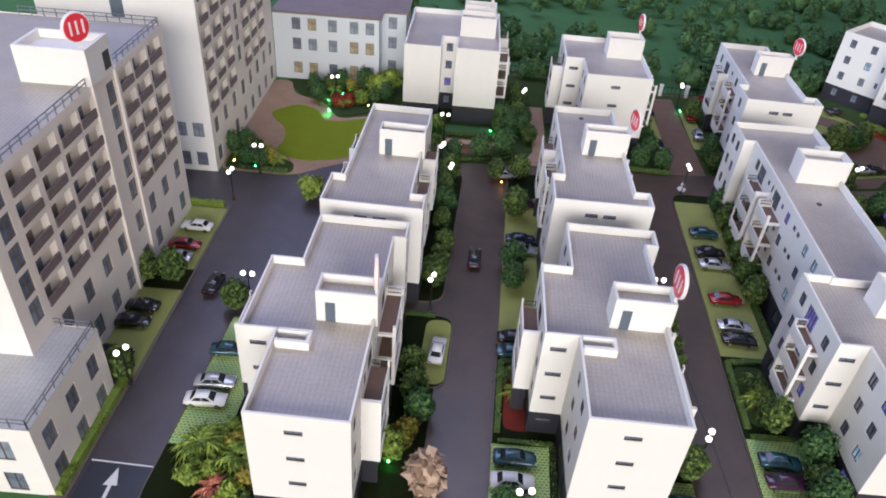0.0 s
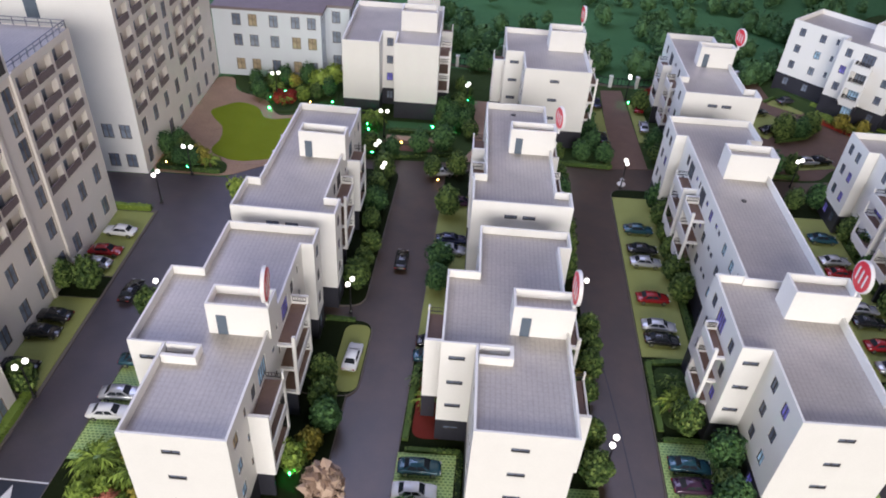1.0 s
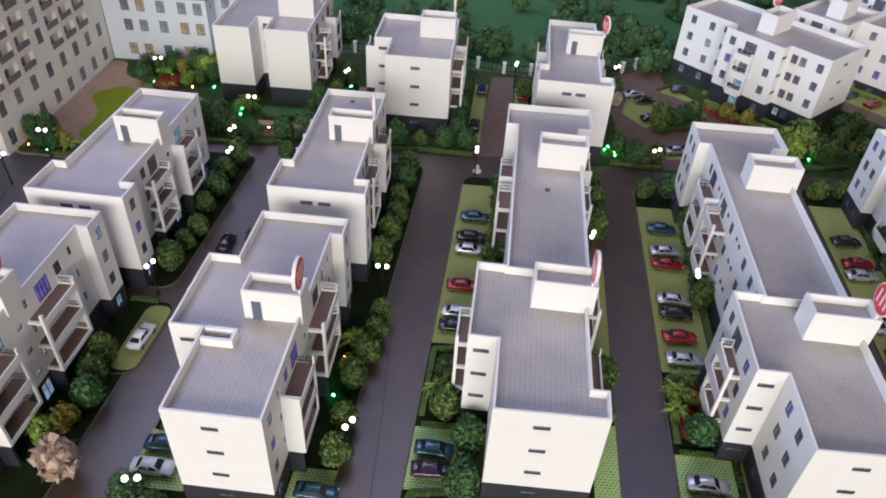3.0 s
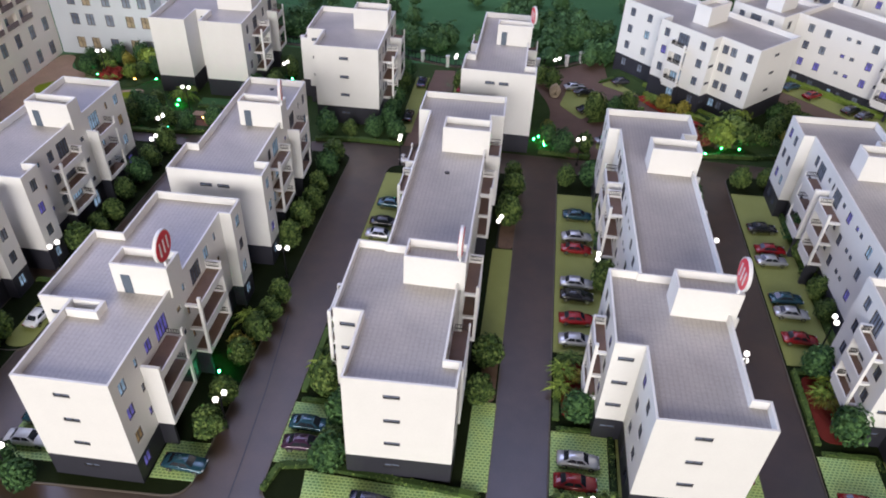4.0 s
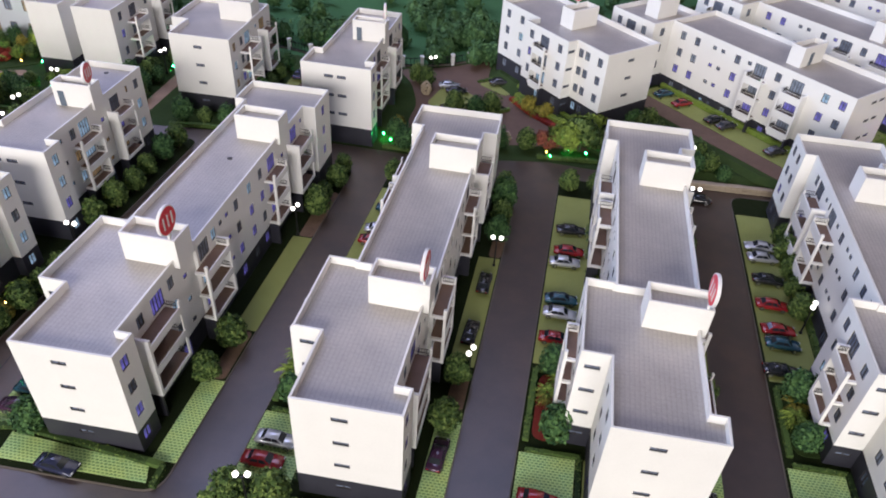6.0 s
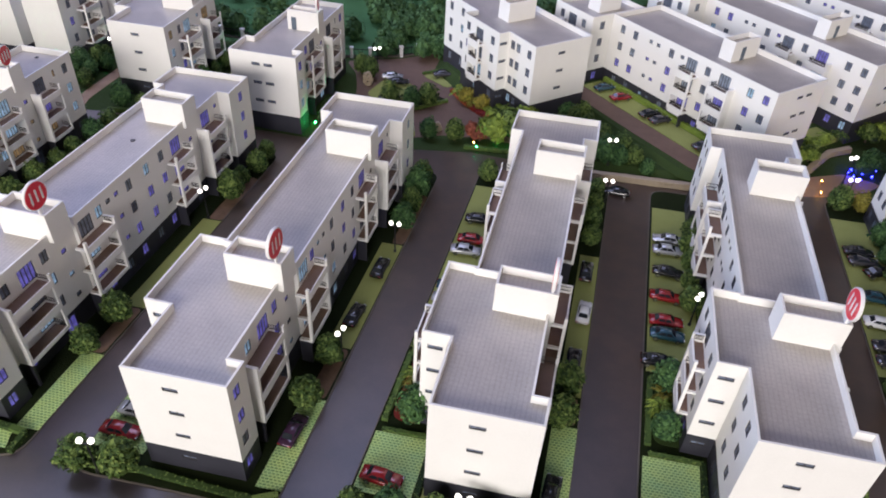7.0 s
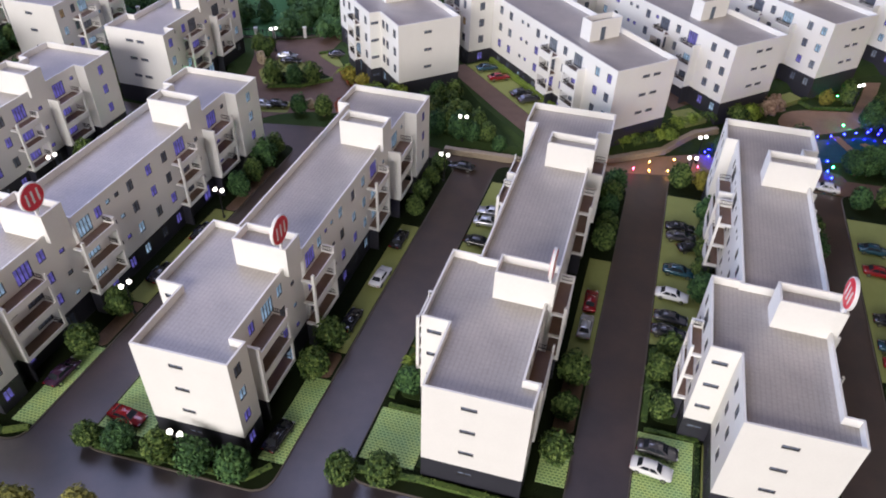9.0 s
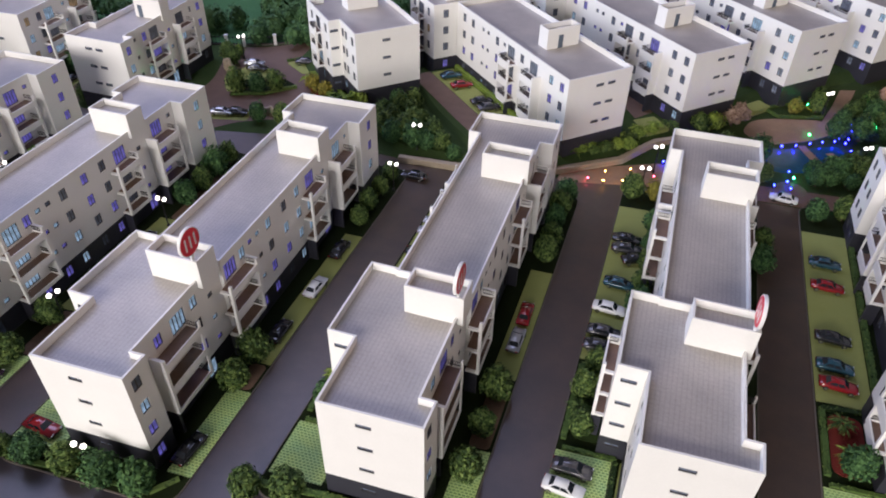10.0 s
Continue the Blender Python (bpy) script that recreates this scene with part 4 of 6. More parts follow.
def hedge(points, w=0.7, h=0.75, mat=None, z=0.12, seed=1, label="clipped dark green box hedge along a bed"):
    """A clipped hedge along a line: an uneven body covered with small clumps."""
    rng = random.Random(seed)
    verts, faces = [], []
    for (x0, y0), (x1, y1) in zip(points, points[1:]):
        a, b = Vector((x0, y0, 0)), Vector((x1, y1, 0))
        d = b - a
        n = max(2, int(d.length / 0.6))
        s = Vector((-d.y, d.x, 0)).normalized() * w / 2
        base = len(verts)
        for i in range(n + 1):
            c = a + d * i / n
            k = rng.uniform(0.85, 1.1)
            for p in (c - s * k, c - s * 0.9 * k + Vector((0, 0, h * k)), c + s * 0.9 * k + Vector((0, 0, h * k)), c + s * k):
                verts.append(tuple((p + Vector((0, 0, z))) * U))
            if i:
                q = base + 4 * (i - 1)
                for j in range(3):
                    faces.append((q + j, q + j + 1, q + j + 5, q + j + 4))
        faces.append((base, base + 1, base + 2, base + 3))
        e = base + 4 * n
        faces.append((e + 3, e + 2, e + 1, e))
        for _ in range(int(d.length * 22)):
            t, u = rng.random(), rng.uniform(-1, 1)
            side = rng.random()
            c = a + d * t
            if side < 0.55:
                p, nn = c + s * u * 0.95 + Vector((0, 0, h * rng.uniform(0.9, 1.08))), Vector((rng.uniform(-0.5, 0.5), rng.uniform(-0.5, 0.5), 1))
            else:
                g = 1 if rng.random() < 0.5 else -1
                p, nn = c + s * g * 1.02 + Vector((0, 0, h * rng.uniform(0.1, 0.95))), s * g * 3 + Vector((0, 0, rng.uniform(-0.2, 0.8)))
            tilted_quad(verts, faces, p + Vector((0, 0, z)), nn, rng.uniform(0.11, 0.2), rng)
    me = bpy.data.meshes.new("hedge")
    me.from_pydata(verts, [], faces)
    me.materials.append(mat or LEAF)
    return thing("hedge", label, "hedge", place(0, 0, 0), "hedges", "", me)


def car_model(colour):
    """A saloon car, nose along +x."""
    root = thing("car", colour + " model saloon car parked on the estate", "car", place(0, 0, 0), "parked cars")
    st = [(-2.25, 0.55, 0.70), (-2.18, 0.42, 0.86), (-1.7, 0.30, 0.93), (-1.35, 0.28, 0.95), (-0.4, 0.26, 0.93), (0.6, 0.26, 0.90), (1.05, 0.28, 0.87), (1.7, 0.30, 0.80), (2.12, 0.36, 0.70), (2.25, 0.45, 0.60)]
    bm = bmesh.new()
    rings = []
    for x, lo, hb in st:
        k = 0.86 if abs(x) > 2.2 else 0.95 if abs(x) > 2.1 else 1.0
        sec = [(-0.78 * k, lo), (-0.90 * k, lo + 0.15), (-0.88 * k, hb - 0.10), (-0.74 * k, hb), (0, hb + 0.03), (0.74 * k, hb), (0.88 * k, hb - 0.10), (0.90 * k, lo + 0.15), (0.78 * k, lo)]
        rings.append([bm.verts.new((x, y, z)) for y, z in sec])
    for a, b in zip(rings, rings[1:]):
        for i in range(8):
            bm.faces.new((a[i], a[i + 1], b[i + 1], b[i]))
        bm.faces.new((a[8], a[0], b[0], b[8]))
    bm.faces.new(rings[0])
    bm.faces.new(rings[-1][::-1])
    lo, hi, wl, wh = (-1.62, 1.12), (-0.95, 0.38), 0.76, 0.58
    cab = [bm.verts.new(p) for p in ((lo[0], -wl, 0.90), (lo[1], -wl, 0.86), (lo[1], wl, 0.86), (lo[0], wl, 0.90),
                                     (hi[0], -wh, 1.38), (hi[1], -wh, 1.40), (hi[1], wh, 1.40), (hi[0], wh, 1.38))]
    for q in ((4, 5, 6, 7), (0, 1, 5, 4), (1, 2, 6, 5), (2, 3, 7, 6), (3, 0, 4, 7)):
        bm.faces.new([cab[i] for i in q])
    bmesh.ops.bevel(bm, geom=[e for e in bm.edges if all(v in cab[4:] for v in e.verts)], offset=0.07, segments=2, affect="EDGES")
    me = as_mesh("body", bm, CAR_PAINT[colour])
    for p in me.polygons:
        p.use_smooth = True
    part("body", me, None, root)

    def pane(name, a, b, c, d, inx, inz, out):
        """A pane on the cabin's face a b c d (low, low, high, high)."""
        a, b, c, d = (Vector(p) for p in (a, b, c, d))
        n = (b - a).cross(d - a).normalized() * out

        def at(u, v):
            return (a * (1 - u) + b * u) * (1 - v) + (d * (1 - u) + c * u) * v + n
        bm = bmesh.new()
        bm.faces.new([bm.verts.new(at(u, v)) for u, v in ((inx[0], inz[0]), (inx[1], inz[0]), (inx[1], inz[1]), (inx[0], inz[1]))])
        r = bmesh.ops.extrude_face_region(bm, geom=bm.faces[:])
        bmesh.ops.translate(bm, verts=[g for g in r["geom"] if isinstance(g, bmesh.types.BMVert)], vec=n * -0.8)
        part(name, bm, CAR_GLASS, root)
    pane("windscreen", (lo[1], -wl, 0.86), (lo[1], wl, 0.86), (hi[1], wh, 1.40), (hi[1], -wh, 1.40), (0.07, 0.93), (0.12, 0.88), 0.02)
    pane("rear_window", (lo[0], wl, 0.90), (lo[0], -wl, 0.90), (hi[0], -wh, 1.38), (hi[0], wh, 1.38), (0.08, 0.92), (0.14, 0.86), 0.02)
    for u in ((0.10, 0.50), (0.54, 0.90)):
        pane("side_window", (lo[0], -wl, 0.90), (lo[1], -wl, 0.86), (hi[1], -wh, 1.40), (hi[0], -wh, 1.38), u, (0.16, 0.86), 0.02)
        pane("side_window", (lo[1], wl, 0.86), (lo[0], wl, 0.90), (hi[0], wh, 1.38), (hi[1], wh, 1.40), u, (0.16, 0.86), 0.02)
    if "wheel" not in meshes:
        bm = bmesh.new()
        lathe(bm, [(0.24, -0.1), (0.31, -0.09), (0.33, -0.04), (0.33, 0.04), (0.31, 0.09), (0.24, 0.1)], 12)
        bmesh.ops.rotate(bm, verts=bm.verts, matrix=Matrix.Rotation(radians(90), 3, "X"))
        meshes["wheel"] = as_mesh("wheel", bm, TYRE)
        bm = bmesh.new()
        lathe(bm, [(0.20, -0.115), (0.20, 0.115)], 10)
        bmesh.ops.rotate(bm, verts=bm.verts, matrix=Matrix.Rotation(radians(90), 3, "X"))
        meshes["rim"] = as_mesh("rim", bm, CHROME)
    for x in (-1.38, 1.42):
        for y in (-0.82, 0.82):
            w = part("wheel", meshes["wheel"], None, root, m=place(x, y, 0.33))
            part("rim", meshes["rim"], None, w)
    for y in (-0.6, 0.6):
        part("headlight", box_mesh("headlight", HEADLIGHT, (2.08, -0.15, 0.58, 2.21, 0.15, 0.70)), None, root, m=place(0, y, 0))
        part("tail_light", box_mesh("tail_light", TAILLIGHT, (-2.24, -0.16, 0.66, -2.12, 0.16, 0.80)), None, root, m=place(0, y, 0))
    return root


car_models = {}


def car(colour, x, y, yaw=0.0, z=0.17):
    m = place(x + 0.2, y - 0.3, z, yaw)
    if colour not in car_models:
        car_models[colour] = car_model(colour)
        ob = car_models[colour]
        ob.matrix_basis = m
    else:
        ob = copy_thing(car_models[colour], m)
    ob.scale = (0.87, 0.87, 0.9)


def street_lamp(yaw):
    root = thing("street_lamp", "black street lamp with two glowing white globes", "street lamp", place(0, 0, 0), "street lamps")
    bm = bmesh.new()
    lathe(bm, [(0.22, 0), (0.20, 0.25), (0.10, 0.4), (0.075, 3.9), (0.11, 4.0), (0.05, 4.1)], 8)
    part("pole", bm, POLE, root)
    bm = bmesh.new()
    box(bm, -0.5, -0.05, 4.02, 0.5, 0.05, 4.12)
    for s in (-0.5, 0.5):
        lathe(bm, [(0.1, 4.08), (0.16, 4.22), (0.12, 4.3)], 8, s)
    part("arm", bm, POLE, root)
    for s in (-0.5, 0.5):
        bm = bmesh.new()
        bmesh.ops.create_uvsphere(bm, u_segments=12, v_segments=8, radius=0.28)
        bmesh.ops.translate(bm, verts=bm.verts, vec=(s, 0, 4.5))
        part("globe", bm, LAMP_GLOBE, root, "glowing white globe")
    return root


def roof_sign(x, y, z, yaw, r=1.5, bars=3):
    """A round red plate on a short post, seen from two sides; its figures are plain white bars."""
    root = thing("roof_sign", "round red sign with white rim on a short white post", "sign", place(x, y, z, yaw), "roof signs")
    bm = bmesh.new()
    box(bm, -0.1, -0.2, 0, 0.1, 0.2, 0.75)
    part("post", bm, SIGN_WHITE, root)

    def disc(rad, t):
        bm = bmesh.new()
        lathe(bm, [(rad - 0.03, -t), (rad, -t + 0.03), (rad, t - 0.03), (rad - 0.03, t)], 32)
        bmesh.ops.rotate(bm, verts=bm.verts, matrix=Matrix.Rotation(radians(90), 3, "Y"))
        bmesh.ops.translate(bm, verts=bm.verts, vec=(0, 0, 0.6 + r))
        return bm
    part("rim", disc(r, 0.16), SIGN_WHITE, root)
    part("plate", disc(r * 0.92, 0.19), SIGN_RED, root)
    for k in range(bars):
        bm = bmesh.new()
        u = (k - (bars - 1) / 2) * r * 0.46
        box(bm, -0.215, u - r * 0.075, 0.6 + r * 0.55, 0.215, u + r * 0.075, 0.6 + r * 1.45)
        part("bar", bm, SIGN_WHITE, root)
    return root

# ---- the board, roads and planted islands ----
def sheet(name, label, poly, z0, z1, mat, category="ground"):
    bm = bmesh.new()
    prism(bm, poly, z0, z1)
    return thing(name, label, category, place(0, 0, 0), "", "structure", bm, mat)


def sk(x, y):
    """The rows lean by one in eighteen from the board's depth."""
    return x + 0.9 + 0.056 * (y - 65)


def lean_rect(a, b, y0, y1):
    return [(sk(a, y0), y0), (sk(b, y0), y0), (sk(b, y1), y1), (sk(a, y1), y1)]


def island(a, b, y0, y1, r=2.2, mat=None, label="green planted island, shade in its ground colour, with a tan kerb", lift=0.0):
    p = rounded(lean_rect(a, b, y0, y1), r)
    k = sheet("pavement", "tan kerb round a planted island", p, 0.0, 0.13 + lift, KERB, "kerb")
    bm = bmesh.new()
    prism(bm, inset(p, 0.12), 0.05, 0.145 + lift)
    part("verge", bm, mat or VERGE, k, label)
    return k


def pad(poly, mat, label, z=0.16):
    return sheet("parking_pad", label, poly, 0.0, z + 0.02, mat, "parking")


sheet("ground", "deep green flocked base board", [(-105, 12), (300, 12), (300, 235), (-105, 235)], -4, -0.06, FIELD)
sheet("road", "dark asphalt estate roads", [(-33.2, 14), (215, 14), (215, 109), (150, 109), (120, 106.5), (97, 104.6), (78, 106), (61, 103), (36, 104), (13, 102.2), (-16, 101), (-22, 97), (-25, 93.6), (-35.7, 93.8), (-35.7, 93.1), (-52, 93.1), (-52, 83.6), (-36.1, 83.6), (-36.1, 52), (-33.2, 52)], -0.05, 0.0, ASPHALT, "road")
sheet("ground", "dark green garden ground behind the cross road", [(-16, 101.05), (13, 102.25), (36, 104.05), (61, 103.05), (78, 106.05), (97, 104.65), (120, 106.55), (150, 109.05), (215, 109.05), (215, 175), (140, 190), (84, 158), (71, 149), (58, 139), (45, 133.5), (28, 135), (-14, 141), (-34, 127), (-33, 126)], -0.05, -0.01, GARDEN_GROUND)

# lanes in the garden zone
sheet("road", "brown lane between two garden blocks", [(31.6, 103.4), (37.2, 103.8), (37.9, 132.6), (33.9, 132.2)], -0.005, 0.03, BROWNROAD, "road")
sheet("road", "brown forecourt with parking islands", rounded([(56.4, 103.2), (64, 104), (67, 107.4), (72, 110), (79, 111), (85.5, 110.4), (83.5, 113.4), (78, 119), (71.5, 127.4), (74.6, 131.6), (74.6, 139), (73, 147), (68.6, 145), (64.2, 141.6), (58.4, 137.4), (49, 133.6), (52.4, 128.6), (54.4, 122.4), (55, 119), (54.6, 115), (55.4, 109)], 1.6), -0.005, 0.025, BROWNROAD, "road")
sheet("pavement", "reddish garden path between shrubs", [(10.5, 124), (12.9, 124), (12.5, 106), (13.4, 102.6), (8.2, 102.4), (10.3, 107)], -0.005, 0.03, PAVE, "paving")
pad([(30.1, 107.5), (32.3, 107.6), (33.2, 128.6), (30.9, 128.4)], LAWN, "olive parking strip beside the lane", 0.06)
pad([(37.5, 112.6), (39.9, 112.6), (40.5, 127.6), (38.1, 127.6)], LAWN, "olive parking strip beside the lane", 0.06)
pad(rounded([(60.6, 115.4), (63.4, 119.8), (65.4, 125.0), (68.6, 124.0), (71.4, 122.2), (67.0, 117.6)], 0.9), VERGE, "planted island in the forecourt", 0.08)
bm = bmesh.new()
terrace = [(66, 134), (82, 113.5), (91, 106.4), (96.8, 104.2), (106.4, 104.4), (112, 104.6), (117, 106.2), (121.5, 108.4), (126.3, 111.7), (129.8, 114.0), (132.2, 117.6), (134.6, 121.0), (138.5, 125.2), (145.5, 133), (152, 141.5), (160.5, 149.5), (176, 161), (192, 182), (110, 188), (82, 162), (66, 148)]
prism(bm, terrace, -0.04, TERRACE, top=inset(terrace, 2.2))
thing("ground", "raised dark green terrace below the angled blocks", "ground", place(0, 0, 0), "", "structure", bm, GARDEN_GROUND)
def by_face(d, s):
    """A spot d metres out from the angled block's long face and s along it."""
    return (120.5 - 0.737 * d - 0.676 * s, 110.2 - 0.676 * d + 0.737 * s)


LANE = 2.2
bm = bmesh.new()
bank = [by_face(-0.5, -2), by_face(-0.5, 35), by_face(9.8, 35), by_face(11.6, 20), by_face(11.6, 4), by_face(9, -2)]
prism(bm, bank, TERRACE - 0.02, LANE, top=inset(bank, 0.9))
thing("ground", "raised green bank below the parking lane", "ground", place(0, 0, 0), "", "structure", bm, GARDEN_GROUND)
sheet("road", "brown lane beside the angled blocks", [by_face(5.5, -1), by_face(5.5, 34), by_face(9.2, 34), by_face(9.5, 16), by_face(9.2, -1)], LANE - 0.02, LANE + 0.03, BROWNROAD, "road")
sheet("parking_pad", "olive parking strip beside the angled block", [by_face(1.1, 0), by_face(1.1, 33.4), by_face(5.4, 33.4), by_face(5.4, 0)], LANE - 0.02, LANE + 0.07, LAWN, "parking")
sheet("pavement", "reddish paved square with small lights", rounded([(121, 105.5), (136, 108.5), (141, 113.5), (136, 115.5), (129.5, 112.6), (121.5, 110)], 1.2), -0.005, 0.035, PAVE, "paving")
sheet("pavement", "tan oval paved clearing", rounded([(148.4, 129.4), (150.2, 134.4), (153.8, 136.4), (162.0, 138.2), (164.2, 136.4), (163.4, 133.8), (159.7, 130.2), (152.6, 126.6)], 2.2), -0.005, 0.045, PAVE, "paving")
sheet("pavement", "tan garden path leaving the clearing", [(162.0, 137.6), (164.6, 144.5), (167, 152), (169.8, 152.8), (167.3, 145.2), (164.4, 137.2)], -0.005, 0.052, PAVE, "paving")
sheet("lawn", "small olive lawn beside the angled block", [(130.7, 125.9), (134.0, 128.3), (136.6, 124.9), (133.2, 121.7)], 0.5, TERRACE + 0.06, LAWN, "lawn")
sheet("road", "short brown lane between angled blocks", [(126.6, 134.4), (129.2, 136.4), (134.2, 130.4), (131.0, 126.6)], 0.5, TERRACE + 0.04, BROWNROAD, "road")
sheet("lawn", "small olive lawn beside the angled block", [(149.0, 138.4), (151.8, 141.2), (153.6, 139.3), (150.6, 136.2)], -0.02, 0.9, LAWN, "lawn")
sheet("verge", "hedged garden island beside the clearing", [(153.0, 139.0), (156.2, 142.2), (163.0, 142.2), (162.2, 138.8), (154.9, 136.8)], -0.01, 0.2, GARDEN_GROUND)
sheet("pavement", "brown paved lane by the pool", rounded([(140, 113), (152, 113.5), (168, 114), (180, 112), (180, 109.5), (140, 109)], 1.2), -0.005, 0.035, BROWNROAD, "paving")
sheet("water", "blue acrylic pool", rounded([(150.4, 119.2), (151.0, 125.0), (155.6, 126.2), (159.4, 127.6), (163.4, 129.6), (164.4, 127.4), (163.6, 122.8), (160.2, 121.2), (156.8, 119.0), (153.6, 118.2)], 1.2), -0.005, 0.055, POOL, "pool")
sheet("pavement", "tan footbridge across the pool", [(157.1, 127.6), (158.3, 127.9), (160.7, 122.2), (159.4, 121.8)], 0.0, 0.16, PAVE, "bridge")
sheet("pavement", "reddish path beside the pool", [(161.2, 126.3), (162.2, 126.9), (163.8, 125.4), (165.2, 122.0), (164.0, 121.6), (162.9, 124.3)], 0.0, 0.12, PAVE, "paving")
sheet("pavement", "brown round paved terrace by the lane", rounded([(152.2, 111.8), (152.6, 114.6), (154.4, 116.0), (156.6, 115.2), (157.3, 113.4), (155.8, 111.6)], 1.0), -0.005, 0.06, BROWNROAD, "paving")
sheet("pavement", "tan paved path round the hotel lawn", rounded([(-36, 94), (-25, 93.8), (-21, 97), (-14.5, 101), (-14.5, 116), (-22, 113), (-25, 119), (-31, 121.5), (-32.6, 127), (-35.6, 127)], 2), -0.005, 0.04, PAVE, "paving")
sheet("lawn", "olive green curved hotel lawn", rounded([(-33.3, 113.6), (-29.4, 117.6), (-25.7, 116), (-23.8, 111.8), (-20.6, 112.3), (-15.4, 114.8), (-15.6, 102.5), (-19.6, 99.4), (-25.0, 97.9), (-29.6, 100.4), (-28.6, 104.5), (-29.6, 108.5), (-31.6, 110.8)], 2.2), -0.005, 0.10, HOTEL_LAWN, "lawn")
for poly, lab in (([(-35.4, 94.6), (-25.3, 94.2), (-25.6, 97.4), (-31, 99.2), (-35.4, 103.5)], "dark planted bed beside the hotel lawn"),
                  ([(-30, 121.4), (-25.2, 120.2), (-22.6, 114.2), (-18, 115.6), (-13.4, 120), (-13.2, 126.4), (-29.6, 126.6)], "dark planted bed below the rear wing")):
    sheet("flower_bed", lab, rounded(poly, 1.5), -0.005, 0.14, GARDEN_GROUND, "bed")

# hotel side: hedge strip, parking and the road arrow
sheet("pavement", "tan kerb along the hotel strip", [(-37.4, 52.6), (-31.3, 52.6), (-31.2, 84.2), (-36.6, 84.6)], 0.0, 0.12, KERB, "kerb")
pad([(-36.4, 53.2), (-31.7, 53.2), (-31.6, 66.6), (-36.4, 66.6)], LAWN, "olive parking strip beside the hotel")
pad([(-36.4, 70.6), (-31.6, 70.6), (-31.5, 83.6), (-36.2, 83.6)], LAWN, "olive parking strip beside the hotel")
sheet("verge", "planted gap between parking strips, shade in its ground colour", [(-37.2, 66.8), (-31.5, 66.8), (-31.5, 70.4), (-37.2, 70.4)], 0.12, 0.17, VERGE)
hedge([(-37.0, 53), (-36.9, 84.2), (-32, 84.2)], 0.7, 0.8, LEAF_LIGHT, seed=3)
hedge([(-32.4, 40.0), (-32.2, 53)], 0.8, 0.7, LEAF_LIGHT, seed=4)
sheet("pavement", "tan kerb beside the annex", [(-33.2, 39.5), (-31.7, 39.5), (-31.6, 52.5), (-33.2, 52.5)], 0.0, 0.12, KERB, "kerb")
bm = bmesh.new()
box(bm, -28.95, 38.6, 0.004, -28.65, 41.4, 0.02)
v = [bm.verts.new(p) for p in ((-29.4, 41.4, 0.02), (-28.2, 41.4, 0.02), (-28.8, 43.2, 0.02))]
bm.faces.new(v)
thing("road_arrow", "white painted arrow on the asphalt", "marking", place(0, 0, 0), "", "structure", bm, WHITELINE)
sheet("road_line", "thin pale line across the asphalt", [(-31.4, 43.7), (-24.2, 43.4), (-24.2, 43.52), (-31.4, 43.82)], 0.002, 0.02, WHITELINE, "marking")
sheet("road_hatch", "dark hatched entrance panel", [(-31.5, 30), (-24, 30), (-24.2, 43.3), (-31.4, 43.6)], -0.02, 0.006, plain("blue_black_asphalt", (0.025, 0.03, 0.045), 0.35, vary=0.2), "marking")

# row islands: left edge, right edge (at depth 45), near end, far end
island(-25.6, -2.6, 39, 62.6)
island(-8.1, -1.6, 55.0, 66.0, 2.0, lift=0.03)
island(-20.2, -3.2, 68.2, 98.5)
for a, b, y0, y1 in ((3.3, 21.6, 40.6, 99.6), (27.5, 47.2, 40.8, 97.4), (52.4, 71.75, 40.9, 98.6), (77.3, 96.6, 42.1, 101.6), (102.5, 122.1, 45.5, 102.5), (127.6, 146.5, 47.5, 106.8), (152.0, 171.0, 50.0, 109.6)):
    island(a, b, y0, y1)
p = rounded([(50, 22), (50, 33.8), (61, 34.8), (66.5, 34.8), (72, 35.5), (77, 35.8), (82.4, 36.9), (84.4, 35.6), (84.6, 22)], 1.0)
k = sheet("pavement", "tan kerb round a planted front island", p, 0.0, 0.13, KERB, "kerb")
bm = bmesh.new()
prism(bm, inset(p, 0.14), 0.05, 0.145)
part("verge", bm, GARDEN_GROUND, k, "green planted front island")
PADS = (("olive flocked parking strip", LAWN), ("green grid-paved parking pad", PAVER))
